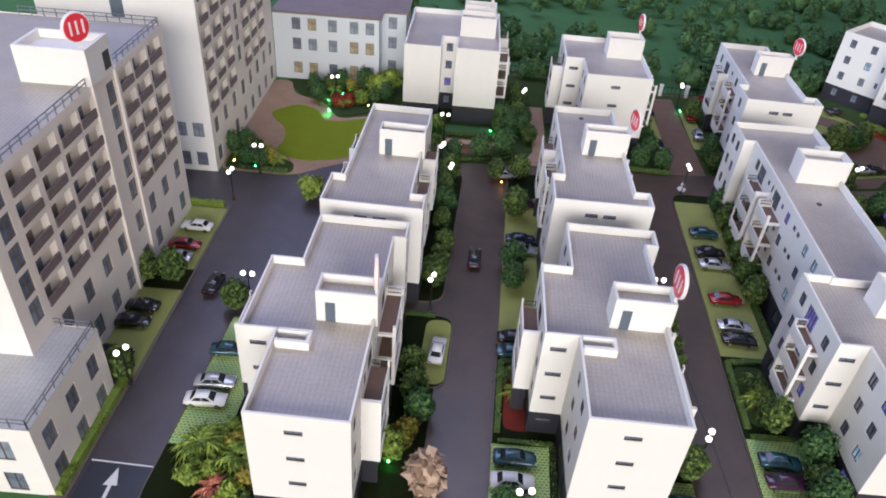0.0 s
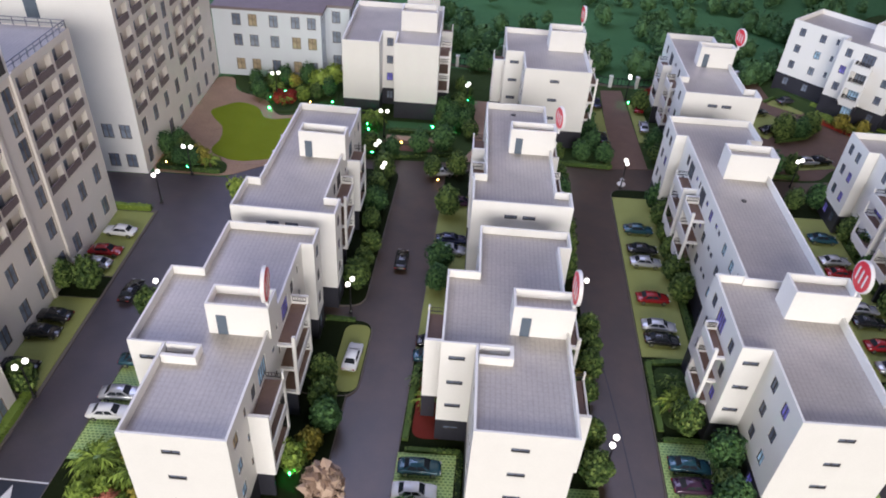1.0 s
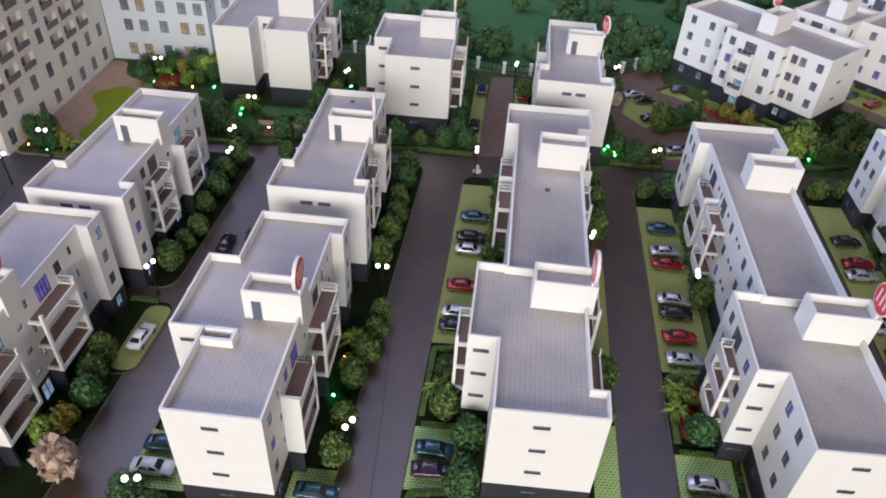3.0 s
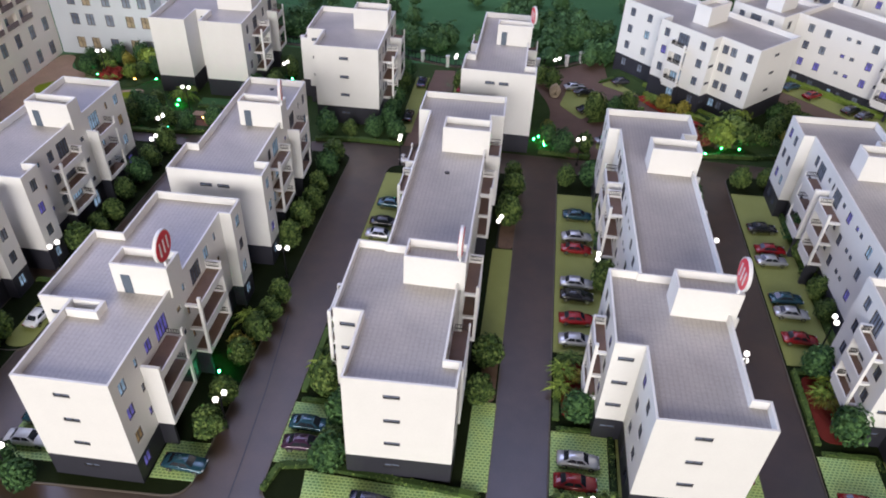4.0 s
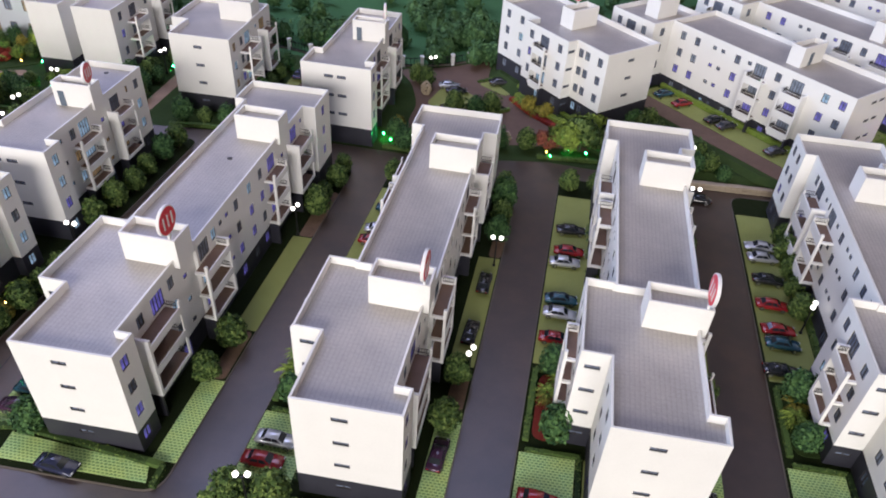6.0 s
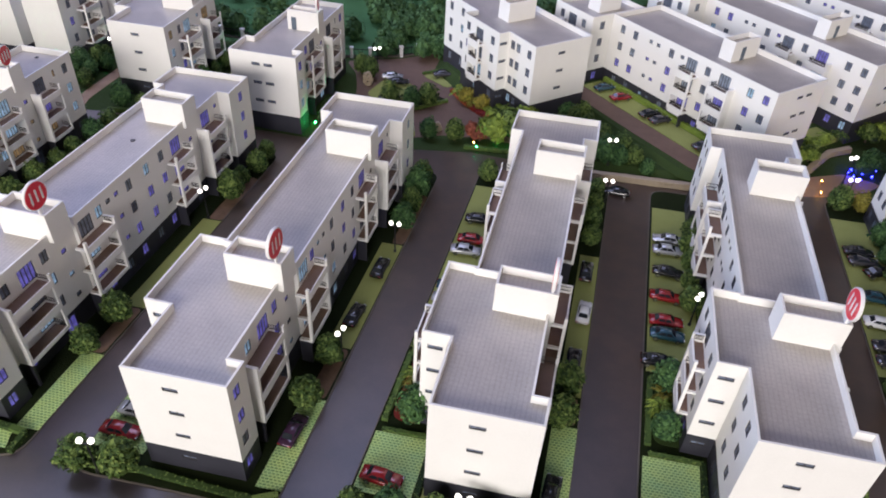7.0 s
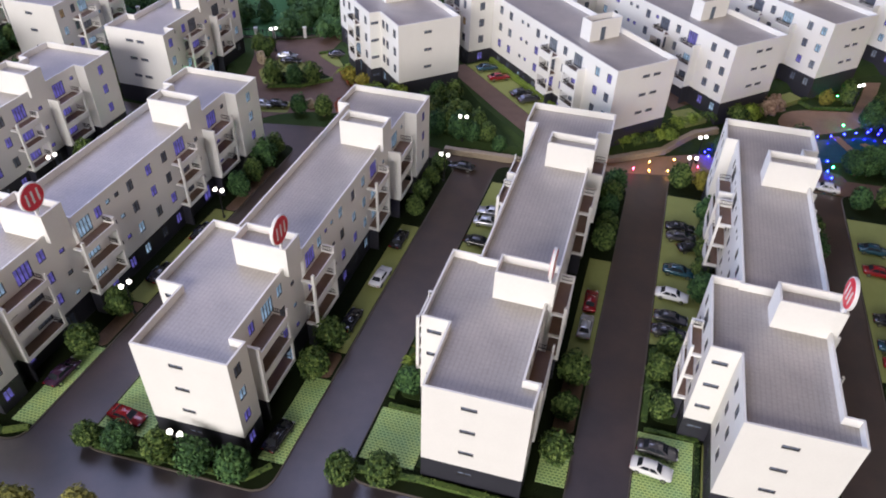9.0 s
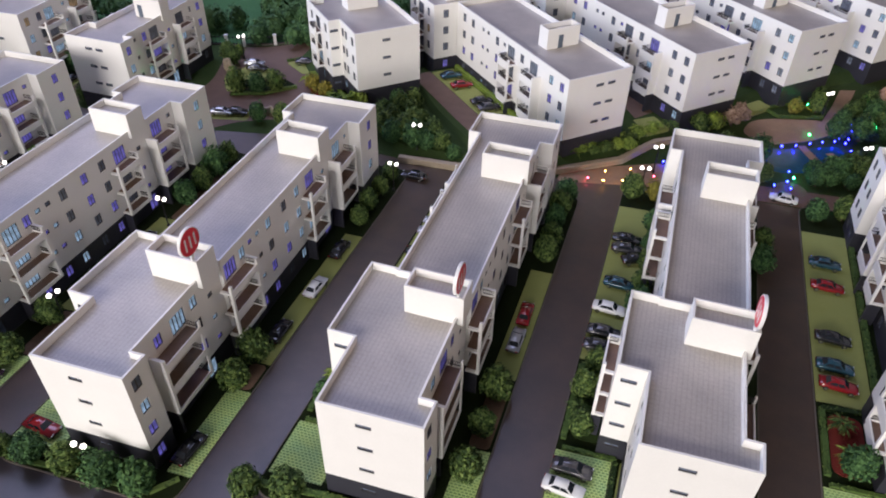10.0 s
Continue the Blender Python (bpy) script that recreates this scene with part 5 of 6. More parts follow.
for a, y0, y1, f0, f1 in ((3.6, 60.5, 92.5, 43.2, 48.6), (27.9, 63.2, 95.0, 45.4, 51.6), (52.8, 61.8, 92.8, 44.2, 51.0), (77.8, 63.0, 96.6, 45.0, 51.0), (103.1, 65.5, 97.6, 48.5, 54.0), (128.0, 70.8, 101.6, 51.0, 58.0), (152.4, 72.0, 103.0, 54.0, 61.0)):
    pad(lean_rect(a - 0.22, a + 5.3, y0, y1), LAWN, PADS[0][0])
    pad(lean_rect(a - 0.22, a + 5.1, f0 - 0.4, f1 + 0.3), PAVER, PADS[1][0])
    hedge([(sk(a + 5.7, y0), y0), (sk(a + 5.7, y1), y1)], 0.6, 0.7, LEAF, seed=int(a) + 7)
    hedge([(sk(a + 0.3, f1 + 0.6), f1 + 0.6), (sk(a + 5.4, f1 + 0.6), f1 + 0.6), (sk(a + 5.5, f0), f0)], 0.45, 0.32, LEAF, seed=int(a) + 8)
    hedge([(sk(a + 0.2, f1 + 1.6), f1 + 1.6), (sk(a + 0.2, y0 - 1.0), y0 - 1.0), (sk(a + 4, y0 - 0.6), y0 - 0.6)], 0.6, 0.38, LEAF, seed=int(a) + 9)
    red = a in (3.6, 52.8, 77.8, 152.4)
    sheet("flower_bed", "dark red flocked bed in front of the block" if red else "dark green planted bed in front of the block", rounded(lean_rect(a + 0.7, a + 4.0, f1 + 2.0, y0 - 1.4), 1.2), 0.1, 0.19, RED_FLOCK if red else GARDEN_GROUND, "bed")
    pad(lean_rect(a + 5.9, a + 6.6, f0, f1 + 0.4), LAWN, "narrow lawn strip beside the block", 0.17)
pad(lean_rect(-25.4, -20.6, 46.0, 63.0), PAVER, "green grid-paved parking pad")
pad(rounded(lean_rect(-4.6, -1.8, 55.6, 65.2), 1.2), LAWN, "olive lawn pad with a parked car", 0.18)
# strips on the east side of the blocks
for a, b, y0, y1, m in ((45.0, 46.9, 44.0, 54.0, PAVER), (44.8, 46.9, 61.5, 79.0, LAWN), (69.4, 71.4, 43.0, 53.6, PAVER), (69.0, 71.3, 61.0, 80.0, LAWN), (94.2, 96.3, 45.4, 56.0, PAVER), (94.2, 96.2, 60, 84.0, LAWN),
                        (119.4, 121.7, 50, 56.0, PAVER), (119.4, 121.7, 65.5, 84.0, LAWN), (17.8, 21.3, 42.2, 46.2, PAVER)):
    pad(lean_rect(a - 0.2, b + 0.22, y0, y1), m, "green strip beside the block", 0.17)
for a, b, y0, y1 in ((45.2, 46.9, 54.2, 61.3), (69.6, 71.4, 53.8, 60.8), (94.4, 96.2, 56.2, 59.8), (119.6, 121.7, 56.2, 65.3), (45.2, 47.1, 79.2, 90.0), (70.0, 71.6, 80.2, 92.0)):
    pad(rounded(lean_rect(a, b, y0, y1), 0.6), TANSOIL, "bare tan soil strip below the trees", 0.15)
pad([(30.8, 41.6), (45.2, 41.6), (44.6, 43.4), (30.6, 44.4)], PAVER, "green grid-paved pad in front of the block")
hedge([(27.4, 42.0), (28.2, 44.6), (31.4, 45.0), (44.4, 43.6), (46.0, 43.4), (46.0, 41.2)], 0.6, 0.5, LEAF, seed=31)
hedge([(50.2, 41.4), (58.4, 42.2), (69.2, 41.6), (71.2, 42.6)], 0.6, 0.4, LEAF, seed=32)
hedge([(78.6, 42.5), (84.0, 42.8), (93.6, 43.0), (95.4, 45.0)], 0.5, 0.3, LEAF, seed=33)
hedge([(101.2, 46.6), (108.6, 47.2), (119.6, 47.0)], 0.6, 0.4, LEAF, seed=34)
hedge([(-6.0, 65.9), (-2.8, 65.8)], 0.5, 0.4, seed=35)
hedge([(18.0, 102.8), (24.0, 103.6), (31.2, 103.2), (31.0, 106.5)], 0.7, 0.6, seed=37)
hedge([(52.5, 104.2), (60.2, 103.6), (60.0, 106.6)], 0.6, 0.6, seed=38)
hedge([(-15.4, 101.4), (-6.2, 101.4), (0.4, 102.6), (6.6, 104.0), (6.4, 109.6)], 0.6, 0.5, seed=39)
hedge([(-3.4, 110.6), (1.6, 110.8), (5.6, 110.6)], 0.9, 0.4, seed=50)
sheet("pavement", "reddish garden path behind a row of trees", [(-3.6, 107.9), (5.9, 107.7), (5.9, 109.2), (-3.6, 109.4)], -0.005, 0.03, PAVE, "paving")
sheet("lawn", "narrow green lawn in front of the recessed block", [(-4.0, 111.6), (3.4, 111.6), (3.4, 114.2), (-4.0, 114.2)], -0.005, 0.06, FIELD, "lawn")
for x0, y0, x1, y1 in ((-4.0, 106.8, 4.4, 107.6), (-3.0, 104.6, 3.8, 106.4)):
    sheet("flower_bed", "dark brown soil bed below the trees", rounded([(x0, y0), (x1, y0), (x1, y1), (x0, y1)], 0.3), -0.005, 0.04, SOIL, "bed")
hedge([(76.6, 106.8), (86, 107.4), (91.5, 108.6)], 0.7, 0.6, seed=40)
hedge([by_face(0.6, 0.5), by_face(0.6, 33)], 0.7, 0.9, LEAF_LIGHT, LANE, seed=41)
hedge([(83.4, 116.8), (72.0, 129.8)], 0.8, 0.8, LEAF_LIGHT, 0.9, seed=43)
hedge([(82.4, 115.4), (78.6, 118.2), (75.0, 121.4), (71.2, 126.4)], 1.3, 0.5, LEAF_RED, 0.05, seed=45, label="low red flowering border below the block")
hedge([(82.9, 116.2), (79.4, 119.0), (75.9, 122.6), (72.0, 127.2)], 1.2, 0.95, LEAF_LIGHT, 0.2, seed=46, label="bright green leafy border below the block")
hedge([(153.0, 139.0), (154.9, 136.8), (162.2, 138.8), (163.0, 142.2), (156.2, 142.2), (153.0, 139.0)], 0.5, 0.5, LEAF, 0.15, seed=47)
hedge([(-26, 94.4), (-30, 94.6), (-35, 94.8)], 0.7, 0.6, seed=44)
# parking beside the angled blocks and the forecourt islands
pad(rounded([(56.6, 121.4), (58.4, 128.4), (61.4, 128.6), (65.0, 125.4), (63.0, 120.0), (60.0, 116.6)], 0.8), LAWN, "olive parking island in the forecourt", 0.08)
pad(rounded([(64.6, 131.2), (69.4, 135.2), (73.4, 131.4), (69.8, 127.4)], 0.8), LAWN, "olive parking island in the forecourt", 0.08)

pad(rounded([(61.6, 106.8), (62.2, 110.6), (67.4, 112.0), (68.4, 108.2)], 0.7), LAWN, "olive parking island by the cross road", 0.08)
hedge([(61.2, 115.8), (66.8, 117.9), (71.0, 122.0)], 0.6, 0.5, LEAF, 0.08, seed=48)
hedge([(64.4, 131.8), (69.4, 135.6), (73.6, 131.6)], 0.5, 0.45, LEAF, 0.05, seed=49)
boulder = thing("boulder", "pale garden boulder between two round trees", "rock", place(71.2, 111.2, 0.0))
bm = bmesh.new()
bmesh.ops.create_icosphere(bm, subdivisions=3, radius=0.9)
for v in bm.verts:
    k = 1 + 0.3 * noise.noise(v.co * 1.3 + Vector((4, 2, 7))) + 0.12 * noise.noise(v.co * 4.5)
    v.co = Vector((v.co.x * k * 1.15, v.co.y * k * 0.7, v.co.z * k * 1.1 + 0.75))
part("stone", bm, STONE, boulder)

# low stone wall with recessed joints
wall_pts = [(96.8, 103.8), (101.3, 104.0), (106.4, 104.1), (112.0, 104.3), (117.0, 106.0), (121.5, 108.2), (126.3, 111.4), (129.8, 113.7), (132.2, 117.3), (134.6, 120.7), (138.4, 123.2)]
root = thing("stone_wall", "low tan stone retaining wall along the lane", "wall", place(0, 0, 0))
rng = random.Random(77)
for (x0, y0), (x1, y1) in zip(wall_pts, wall_pts[1:]):
    a = math.degrees(math.atan2(y1 - y0, x1 - x0))
    ln = math.hypot(x1 - x0, y1 - y0)
    n = max(2, math.ceil(ln / 0.96))
    for i in range(n):
        for k in range(2):
            key = "stone" + str((i + k) % 5)
            if key not in meshes:
                bm = bmesh.new()
                box(bm, -0.49, -0.45, 0, 0.49, 0.45, 0.52)
                bmesh.ops.bevel(bm, geom=bm.edges[:], offset=0.06, segments=1, affect="EDGES")
                for v in bm.verts:
                    v.co += Vector((rng.uniform(-0.03, 0.03), rng.uniform(-0.05, 0.05), rng.uniform(-0.03, 0.03)))
                meshes[key] = as_mesh("stone", bm, STONE)
            t = (i + 0.5 + (0.0 if k else 0.15)) / n
            part("stone", meshes[key], None, root, m=place(x0 + (x1 - x0) * t, y0 + (y1 - y0) * t, -0.02 + 0.53 * k, a))
rock = thing("rock_sculpture", "pale carved garden rock on a lawn", "rock", place(55.8, 124.6, 0))
bm = bmesh.new()
rock_rng = random.Random(9)
for cx, cz, big, small in ((0.0, 0.62, 0.85, 0.34), (-0.35, 1.35, 0.62, 0.27), (0.42, 1.45, 0.6, 0.26), (0.0, 2.0, 0.5, 0.24), (0.1, 0.9, 0.95, 0.25)):
    turn = Matrix.Rotation(rock_rng.uniform(-0.7, 0.7), 3, "Z") @ Matrix.Rotation(radians(90) + rock_rng.uniform(-0.4, 0.4), 3, "X")
    ring = []
    for i in range(18):
        a = 2 * math.pi * i / 18
        k = small * (1 + 0.3 * math.sin(3 * a + cx * 9))
        ring.append([bm.verts.new(turn @ Vector(((big * 0.7 + k * math.cos(c)) * math.cos(a), (big * 0.7 + k * math.cos(c)) * math.sin(a), k * math.sin(c))) + Vector((cx, 0, cz))) for c in [2 * math.pi * j / 8 for j in range(8)]])
    for i in range(18):
        for j in range(8):
            bm.faces.new((ring[i][j], ring[(i + 1) % 18][j], ring[(i + 1) % 18][(j + 1) % 8], ring[i][(j + 1) % 8]))
for v in bm.verts:
    v.co += Vector((noise.noise(v.co * 2.2), noise.noise(v.co * 2.2 + Vector((5, 0, 0))), noise.noise(v.co * 2.2 + Vector((0, 7, 0))))) * 0.16
    v.co.z = max(v.co.z, -0.02)
part("boulder", bm, STONE, rock)
statue = thing("garden_fountain", "small white tiered fountain at the crossing", "fountain", place(32.2, 98.8, 0.1))
bm = bmesh.new()
lathe(bm, [(1.0, 0), (1.05, 0.3), (0.75, 0.35), (0.3, 0.5), (0.2, 1.2), (0.55, 1.35), (0.5, 1.45), (0.15, 1.5), (0.1, 2.0)], 12)
part("basin", bm, SIGN_WHITE, statue)
statue.scale = (0.6, 0.6, 0.65)

sheet("road_joint", "thin dark joint between two board sheets", [(23.85, 64), (24.42, 53.4), (24.6, 45.2), (24.62, 38), (24.74, 38), (24.72, 45.2), (24.52, 53.4), (23.95, 64)], 0.001, 0.012, DARK, "marking")
for x, y in ((40.1, 77.2), (14.6, 95.0)):
    bm = bmesh.new()
    lathe(bm, [(0.3, 0), (0.32, 0.08), (0.2, 0.12)], 12)
    thing("roof_drain", "small dark round drain on the roof", "drain", place(x, y, ROOF_Z - 0.84), "roof drains", "", bm, FRAME)

# ---- boundary fence ----
fence = thing("boundary_fence", "dark boundary fence with white square posts", "fence", place(0, 0, 0))
pts = [(-12, 140.5), (26.2, 137.4), (36.0, 134.2), (46, 134.6), (53.0, 136.0), (58.6, 138.5), (64.4, 142.7), (72.0, 148.5), (84.0, 158.0), (110, 176)]
for (x0, y0), (x1, y1) in zip(pts, pts[1:]):
    ln, a = math.hypot(x1 - x0, y1 - y0), math.degrees(math.atan2(y1 - y0, x1 - x0))
    n = max(1, round(ln / 4.6))
    step = ln / n
    for i in range(n):
        t = i / n
        m = place(x0 + (x1 - x0) * t, y0 + (y1 - y0) * t, 0, a)
        part("post", box_mesh("fence_post", SIGN_WHITE, (-0.28, -0.28, -0.1, 0.28, 0.28, 2.0), (-0.36, -0.36, 2.0, 0.36, 0.36, 2.2)), None, fence, m=m)
        for z in (0.36, 1.62):
            part("rail", box_mesh("fence_rail%.1f" % step, POLE, (0.28, -0.05, 0, step - 0.28, 0.05, 0.12)), None, fence, m=m @ place(0, 0, z))
        for k in range(int((step - 0.7) / 0.75)):
            part("bar", box_mesh("fence_bar", POLE, (-0.05, -0.04, 0.1, 0.05, 0.04, 1.9)), None, fence, m=m @ place(0.6 + 0.75 * k, 0, 0))
        part("plinth", box_mesh("fence_plinth%.1f" % step, KERB, (0.28, -0.15, -0.1, step - 0.28, 0.15, 0.28)), None, fence, m=m)

# ---- planting ----
rng = random.Random(11)
BUSH = [(-4.9, 57.0), (-4.5, 54.0), (-3.8, 51.4), (-3.7, 72.0), (-3.3, 75.7), (-2.8, 78.8), (-3.3, 83.4), (-3.2, 87.6), (-3.4, 91.8), (-2.9, 96.0),
        (22.0, 97.2), (21.9, 93.1), (21.6, 88.6), (21.8, 84.6), (21.4, 80.4), (20.9, 76.2), (22.4, 66.0), (22.2, 63.0), (21.7, 60.0), (20.9, 56.6), (20.9, 51.4), (20.8, 47.6)]
BUSH2 = [(48.4, 95.6), (48.5, 92.0), (47.6, 88.4), (47.8, 84.6), (46.0, 59.4), (45.4, 54.4), (72.2, 95.6), (72.4, 91.8), (72.4, 88.0), (72.2, 84.0), (70.4, 59.0), (70.0, 53.1), (97.2, 98.4), (97.0, 94.4), (96.8, 90.4), (96.8, 86.8), (95.0, 60.6), (94.8, 56.6),
         (122.8, 100.8), (122.5, 97.4), (122.3, 94.0), (122.4, 90.2), (122.2, 86.6), (121.0, 63.3), (120.7, 58.4), (120.4, 53.0), (148.8, 96.6), (148.6, 92.6)]
BUSH3 = [(6.4, 88.1), (5.8, 76.4), (5.7, 72.5), (3.9, 97.8), (7.5, 98.4), (35.7, 92.8), (35.4, 89.0), (35.2, 85.2), (34.9, 81.2), (34.6, 77.0), (34.4, 73.2), (30.3, 53.8), (32.8, 49.9), (32.4, 47.0),
         (55.9, 95.4), (59.3, 96.0), (60.6, 88), (60.2, 84.2), (60.0, 80.6), (59.6, 76.8), (59.2, 73), (55.0, 53.4), (81.4, 98.8), (85.3, 99.4), (85.3, 86.3), (85.1, 82.2), (85.0, 78.5), (84.6, 74.8), (84.3, 71.0), (80.3, 62.2), (80.6, 53.8)]
BUSH4 = [(110.0, 91.6), (109.6, 88.0), (109.5, 84.4), (109.1, 80.6), (108.8, 76.8), (104.9, 57.3), (105.6, 63.6), (131.8, 104.5), (135.4, 96.6), (135.2, 92.6), (135.0, 88.6), (134.6, 84.2), (134.2, 80), (130.7, 69.4), (129.7, 66.0), (130.0, 61.2),
         (156.8, 106.4), (160.6, 107.8), (155.4, 63.6)]
FRONT = [(6.8, 40.6), (4.2, 41.6), (77.6, 43.0), (80.9, 43.3), (84.9, 43.3), (88.9, 43.2), (92.6, 43.3), (101.9, 45.7), (105.6, 46.6), (52.8, 41.8), (56.5, 42.2), (32.3, 45.4), (-25.0, 65.0), (-36.2, 68.7), (-33.3, 68.7), (-32.9, 53.6)]
for spots, size in ((BUSH, 1.0), (BUSH2, 1.0), (BUSH3, 1.0), (BUSH4, 1.0), (FRONT, 1.04)):
    for x, y in spots:
        plant("bush" if rng.random() < 0.8 else "dark", x, y, rng, size * rng.uniform(0.90, 1.05))
GARDEN = [(-5.6, 103.4), (-2.4, 103.0), (1.7, 104.3), (5.2, 106.0), (-8.8, 105.2), (-11.6, 103.8), (-12, 107.6), (-9.8, 109.4), (19.2, 105.2), (22.8, 105.4), (26.6, 105.6), (30.0, 105.4), (29.0, 127.4), (28.9, 123.6), (28.7, 119.8), (28.6, 116.0), (28.5, 112.2), (28.4, 108.6), (6.6, 114.8), (8.6, 124.5), (4.4, 113.2), (5.0, 116), (7.6, 117.4), (8.2, 113.6), (6.2, 112.2), (9.4, 110.4), (7.0, 120.6), (7.8, 127.0), (8.9, 117.2)]
GARDEN2 = [(53.6, 107.6), (55.8, 104.9), (59.3, 105.9), (53.0, 129.4), (61.8, 117.1), (65.2, 118.2), (67.7, 120.2), (70.2, 108.8), (74.4, 109.4), (55.2, 127.6), (88.4, 111.8), (86.9, 113.4), (38.4, 106.4), (38.6, 110), (39.2, 124.6), (104.6, 106.6)]
TERRACED = [(92.7, 116.6), (94.2, 119.2), (92.9, 112.0), (95.1, 115.2), (97.6, 112.6), (100.4, 109.6), (95.8, 109.0), (102.4, 107.6), (92.4, 109.2), (98.0, 107.2), (97.6, 110.2), (90.4, 114.4), (91.6, 118.4), (100.2, 107.0), (94.4, 107.4)]
GARDEN3 = [(161.0, 141.0), (163.6, 133.4), (164.2, 136.0), (163.0, 132.0), (167.5, 136), (169.5, 139), (171, 134.6), (168, 141.6), (173, 141), (171.6, 137.6), (166.4, 139.8), (174, 136), (150.6, 115.0), (149.2, 118.0), (150.2, 121.4), (158.2, 116.2), (160.0, 116.6), (161.4, 118.4), (163.0, 116.4), (164.6, 118.6), (160.2, 119.2), (163.0, 120.0), (166.2, 118.2), (157.6, 117.8), (142.8, 113.2), (137.8, 115.8), (139.4, 117.2), (167.9, 127.1), (170.0, 124.2), (168.2, 121), (161.9, 145.0), (170.1, 145.4), (166.8, 132.8), (171, 133), (173.4, 128.6), (142.0, 118.6), (145.2, 122.4)]
for spots in (GARDEN, GARDEN2, GARDEN3):
    for x, y in spots:
        plant("dark" if rng.random() < 0.6 else "bush", x, y, rng, rng.uniform(0.8, 1.1), 0.0)
for x, y in ((66.6, 34.0), (71.8, 34.8), (76.4, 35.0), (82.0, 36.2), (61.0, 34.1), (55.5, 33.2)):
    plant("olive", x, y, rng, 1.0, 0.14)
for x, y in TERRACED:
    plant("dark" if rng.random() < 0.5 else "bush", x, y, rng, rng.uniform(0.85, 1.15), TERRACE - 0.35)
for key, spots, size in (("light", [(82.6, 114.6), (84.9, 116.2), (80.2, 111.8), (143.2, 127.5), (141.2, 126.4), (-16.6, 123.2), (-14.8, 125.8), (170.4, 138.2), (96.0, 112.6), (-21.4, 88.2)], 1.0),
                         ("light", [(80.8, 110.4), (83.0, 111.6)], 1.55),
                         ("light", [(-18.6, 41.2), (-22.4, 42.6), (-20.8, 43.4), (-17.4, 40.6), (121.6, 113.0), (123.2, 113.6), (125.3, 113.8), (127.0, 115.0), (128.6, 116.4), (130.2, 118.4), (131.5, 121.0), (133.6, 123.2), (130.2, 117.0), (124.4, 114.8)], 0.62),
                         ("yellow", [(-19.4, 46.0), (-17.8, 42.4), (-5.9, 47.0), (-4.9, 48.6), (53.8, 109.6), (54.2, 131.6), (135.0, 105.0), (157.2, 139.6), (-19.0, 119.6), (-21.7, 124.6), (-29.4, 96.6), (74.0, 122.6), (77.2, 121.0), (91.8, 112.2), (20.4, 57.8), (93.8, 119.6)], 1.0),
                         ("coral", [(-20.0, 41.6)], 1.15),
                         ("maple", [(76.9, 111.2), (78.4, 110.2)], 1.0),
                         ("red", [(-22.0, 118.0), (-23.2, 118.4), (-21.2, 118.8), (-22.6, 119.6), (-21.4, 120.4), (-23.4, 120.6), (43.4, 131.8), (42.2, 131.4), (158.0, 66.8)], 0.9),
                         ("pink", [(147.6, 132.0), (146.4, 130.4), (173.2, 147.6)], 0.95),
                         ("fern", [(-6.4, 112.4)], 0.9),
                         ("palm", [(-33.0, 99.6), (-31.2, 97.0), (-24.2, 122.4), (-21.8, 117.8), (-19.8, 122.0), (89.2, 110.6), (134.2, 124.6), (136.4, 125.4), (131.6, 121.6), (128.4, 118.9), (125.2, 116.0), (122.4, 113.0), (5.5, 54.8), (4.8, 57.4), (29.6, 56.2), (30.2, 59.0), (53.8, 58.6), (54.8, 60.4), (79.8, 58.4), (81.0, 60.4), (155.0, 69.0), (-27.6, 122.8), (-25, 118.4), (-33.4, 97.4), (20.2, 62.0), (129.6, 63.6)], 1.0),
                         ("cone", [(-2.7, 43.6)], 1.1),
                         ("fern", [(-22.2, 45.2), (-20.2, 47.0), (-18.6, 44.2)], 0.95),
                         ("gold", [(30.6, 57.4), (55.6, 58.0), (80.2, 57.6), (104.6, 60.2), (105.2, 62.0), (155.4, 65.2), (53.4, 56.4), (72.4, 124.4), (75, 121.8), (-28.0, 96.2), (130.4, 67.6), (105.8, 59)], 1.0)):
    for x, y in spots:
        plant(key, x, y, rng, size * (0.8 if key in ("palm", "gold") else 1.0), 0.75 if x > 84 and y > 108 and x < 150 else 0.1)
for x, y in ((-35.0, 99.0), (-32.4, 96.4), (-30.4, 95.8), (-31.8, 98.2), (-26.6, 119.6), (-25.2, 123.8), (-28.2, 124.4), (-19.4, 126.0), (-17, 120.6), (-15.2, 122), (-23.4, 125.4), (-33.8, 100.8)):
    plant("dark", x, y, rng, 0.8, 0.1)

for models in tree_kinds.values():
    for model, used in models:
        if not used:
            for o in [*model.children_recursive, model]:
                bpy.data.objects.remove(o)

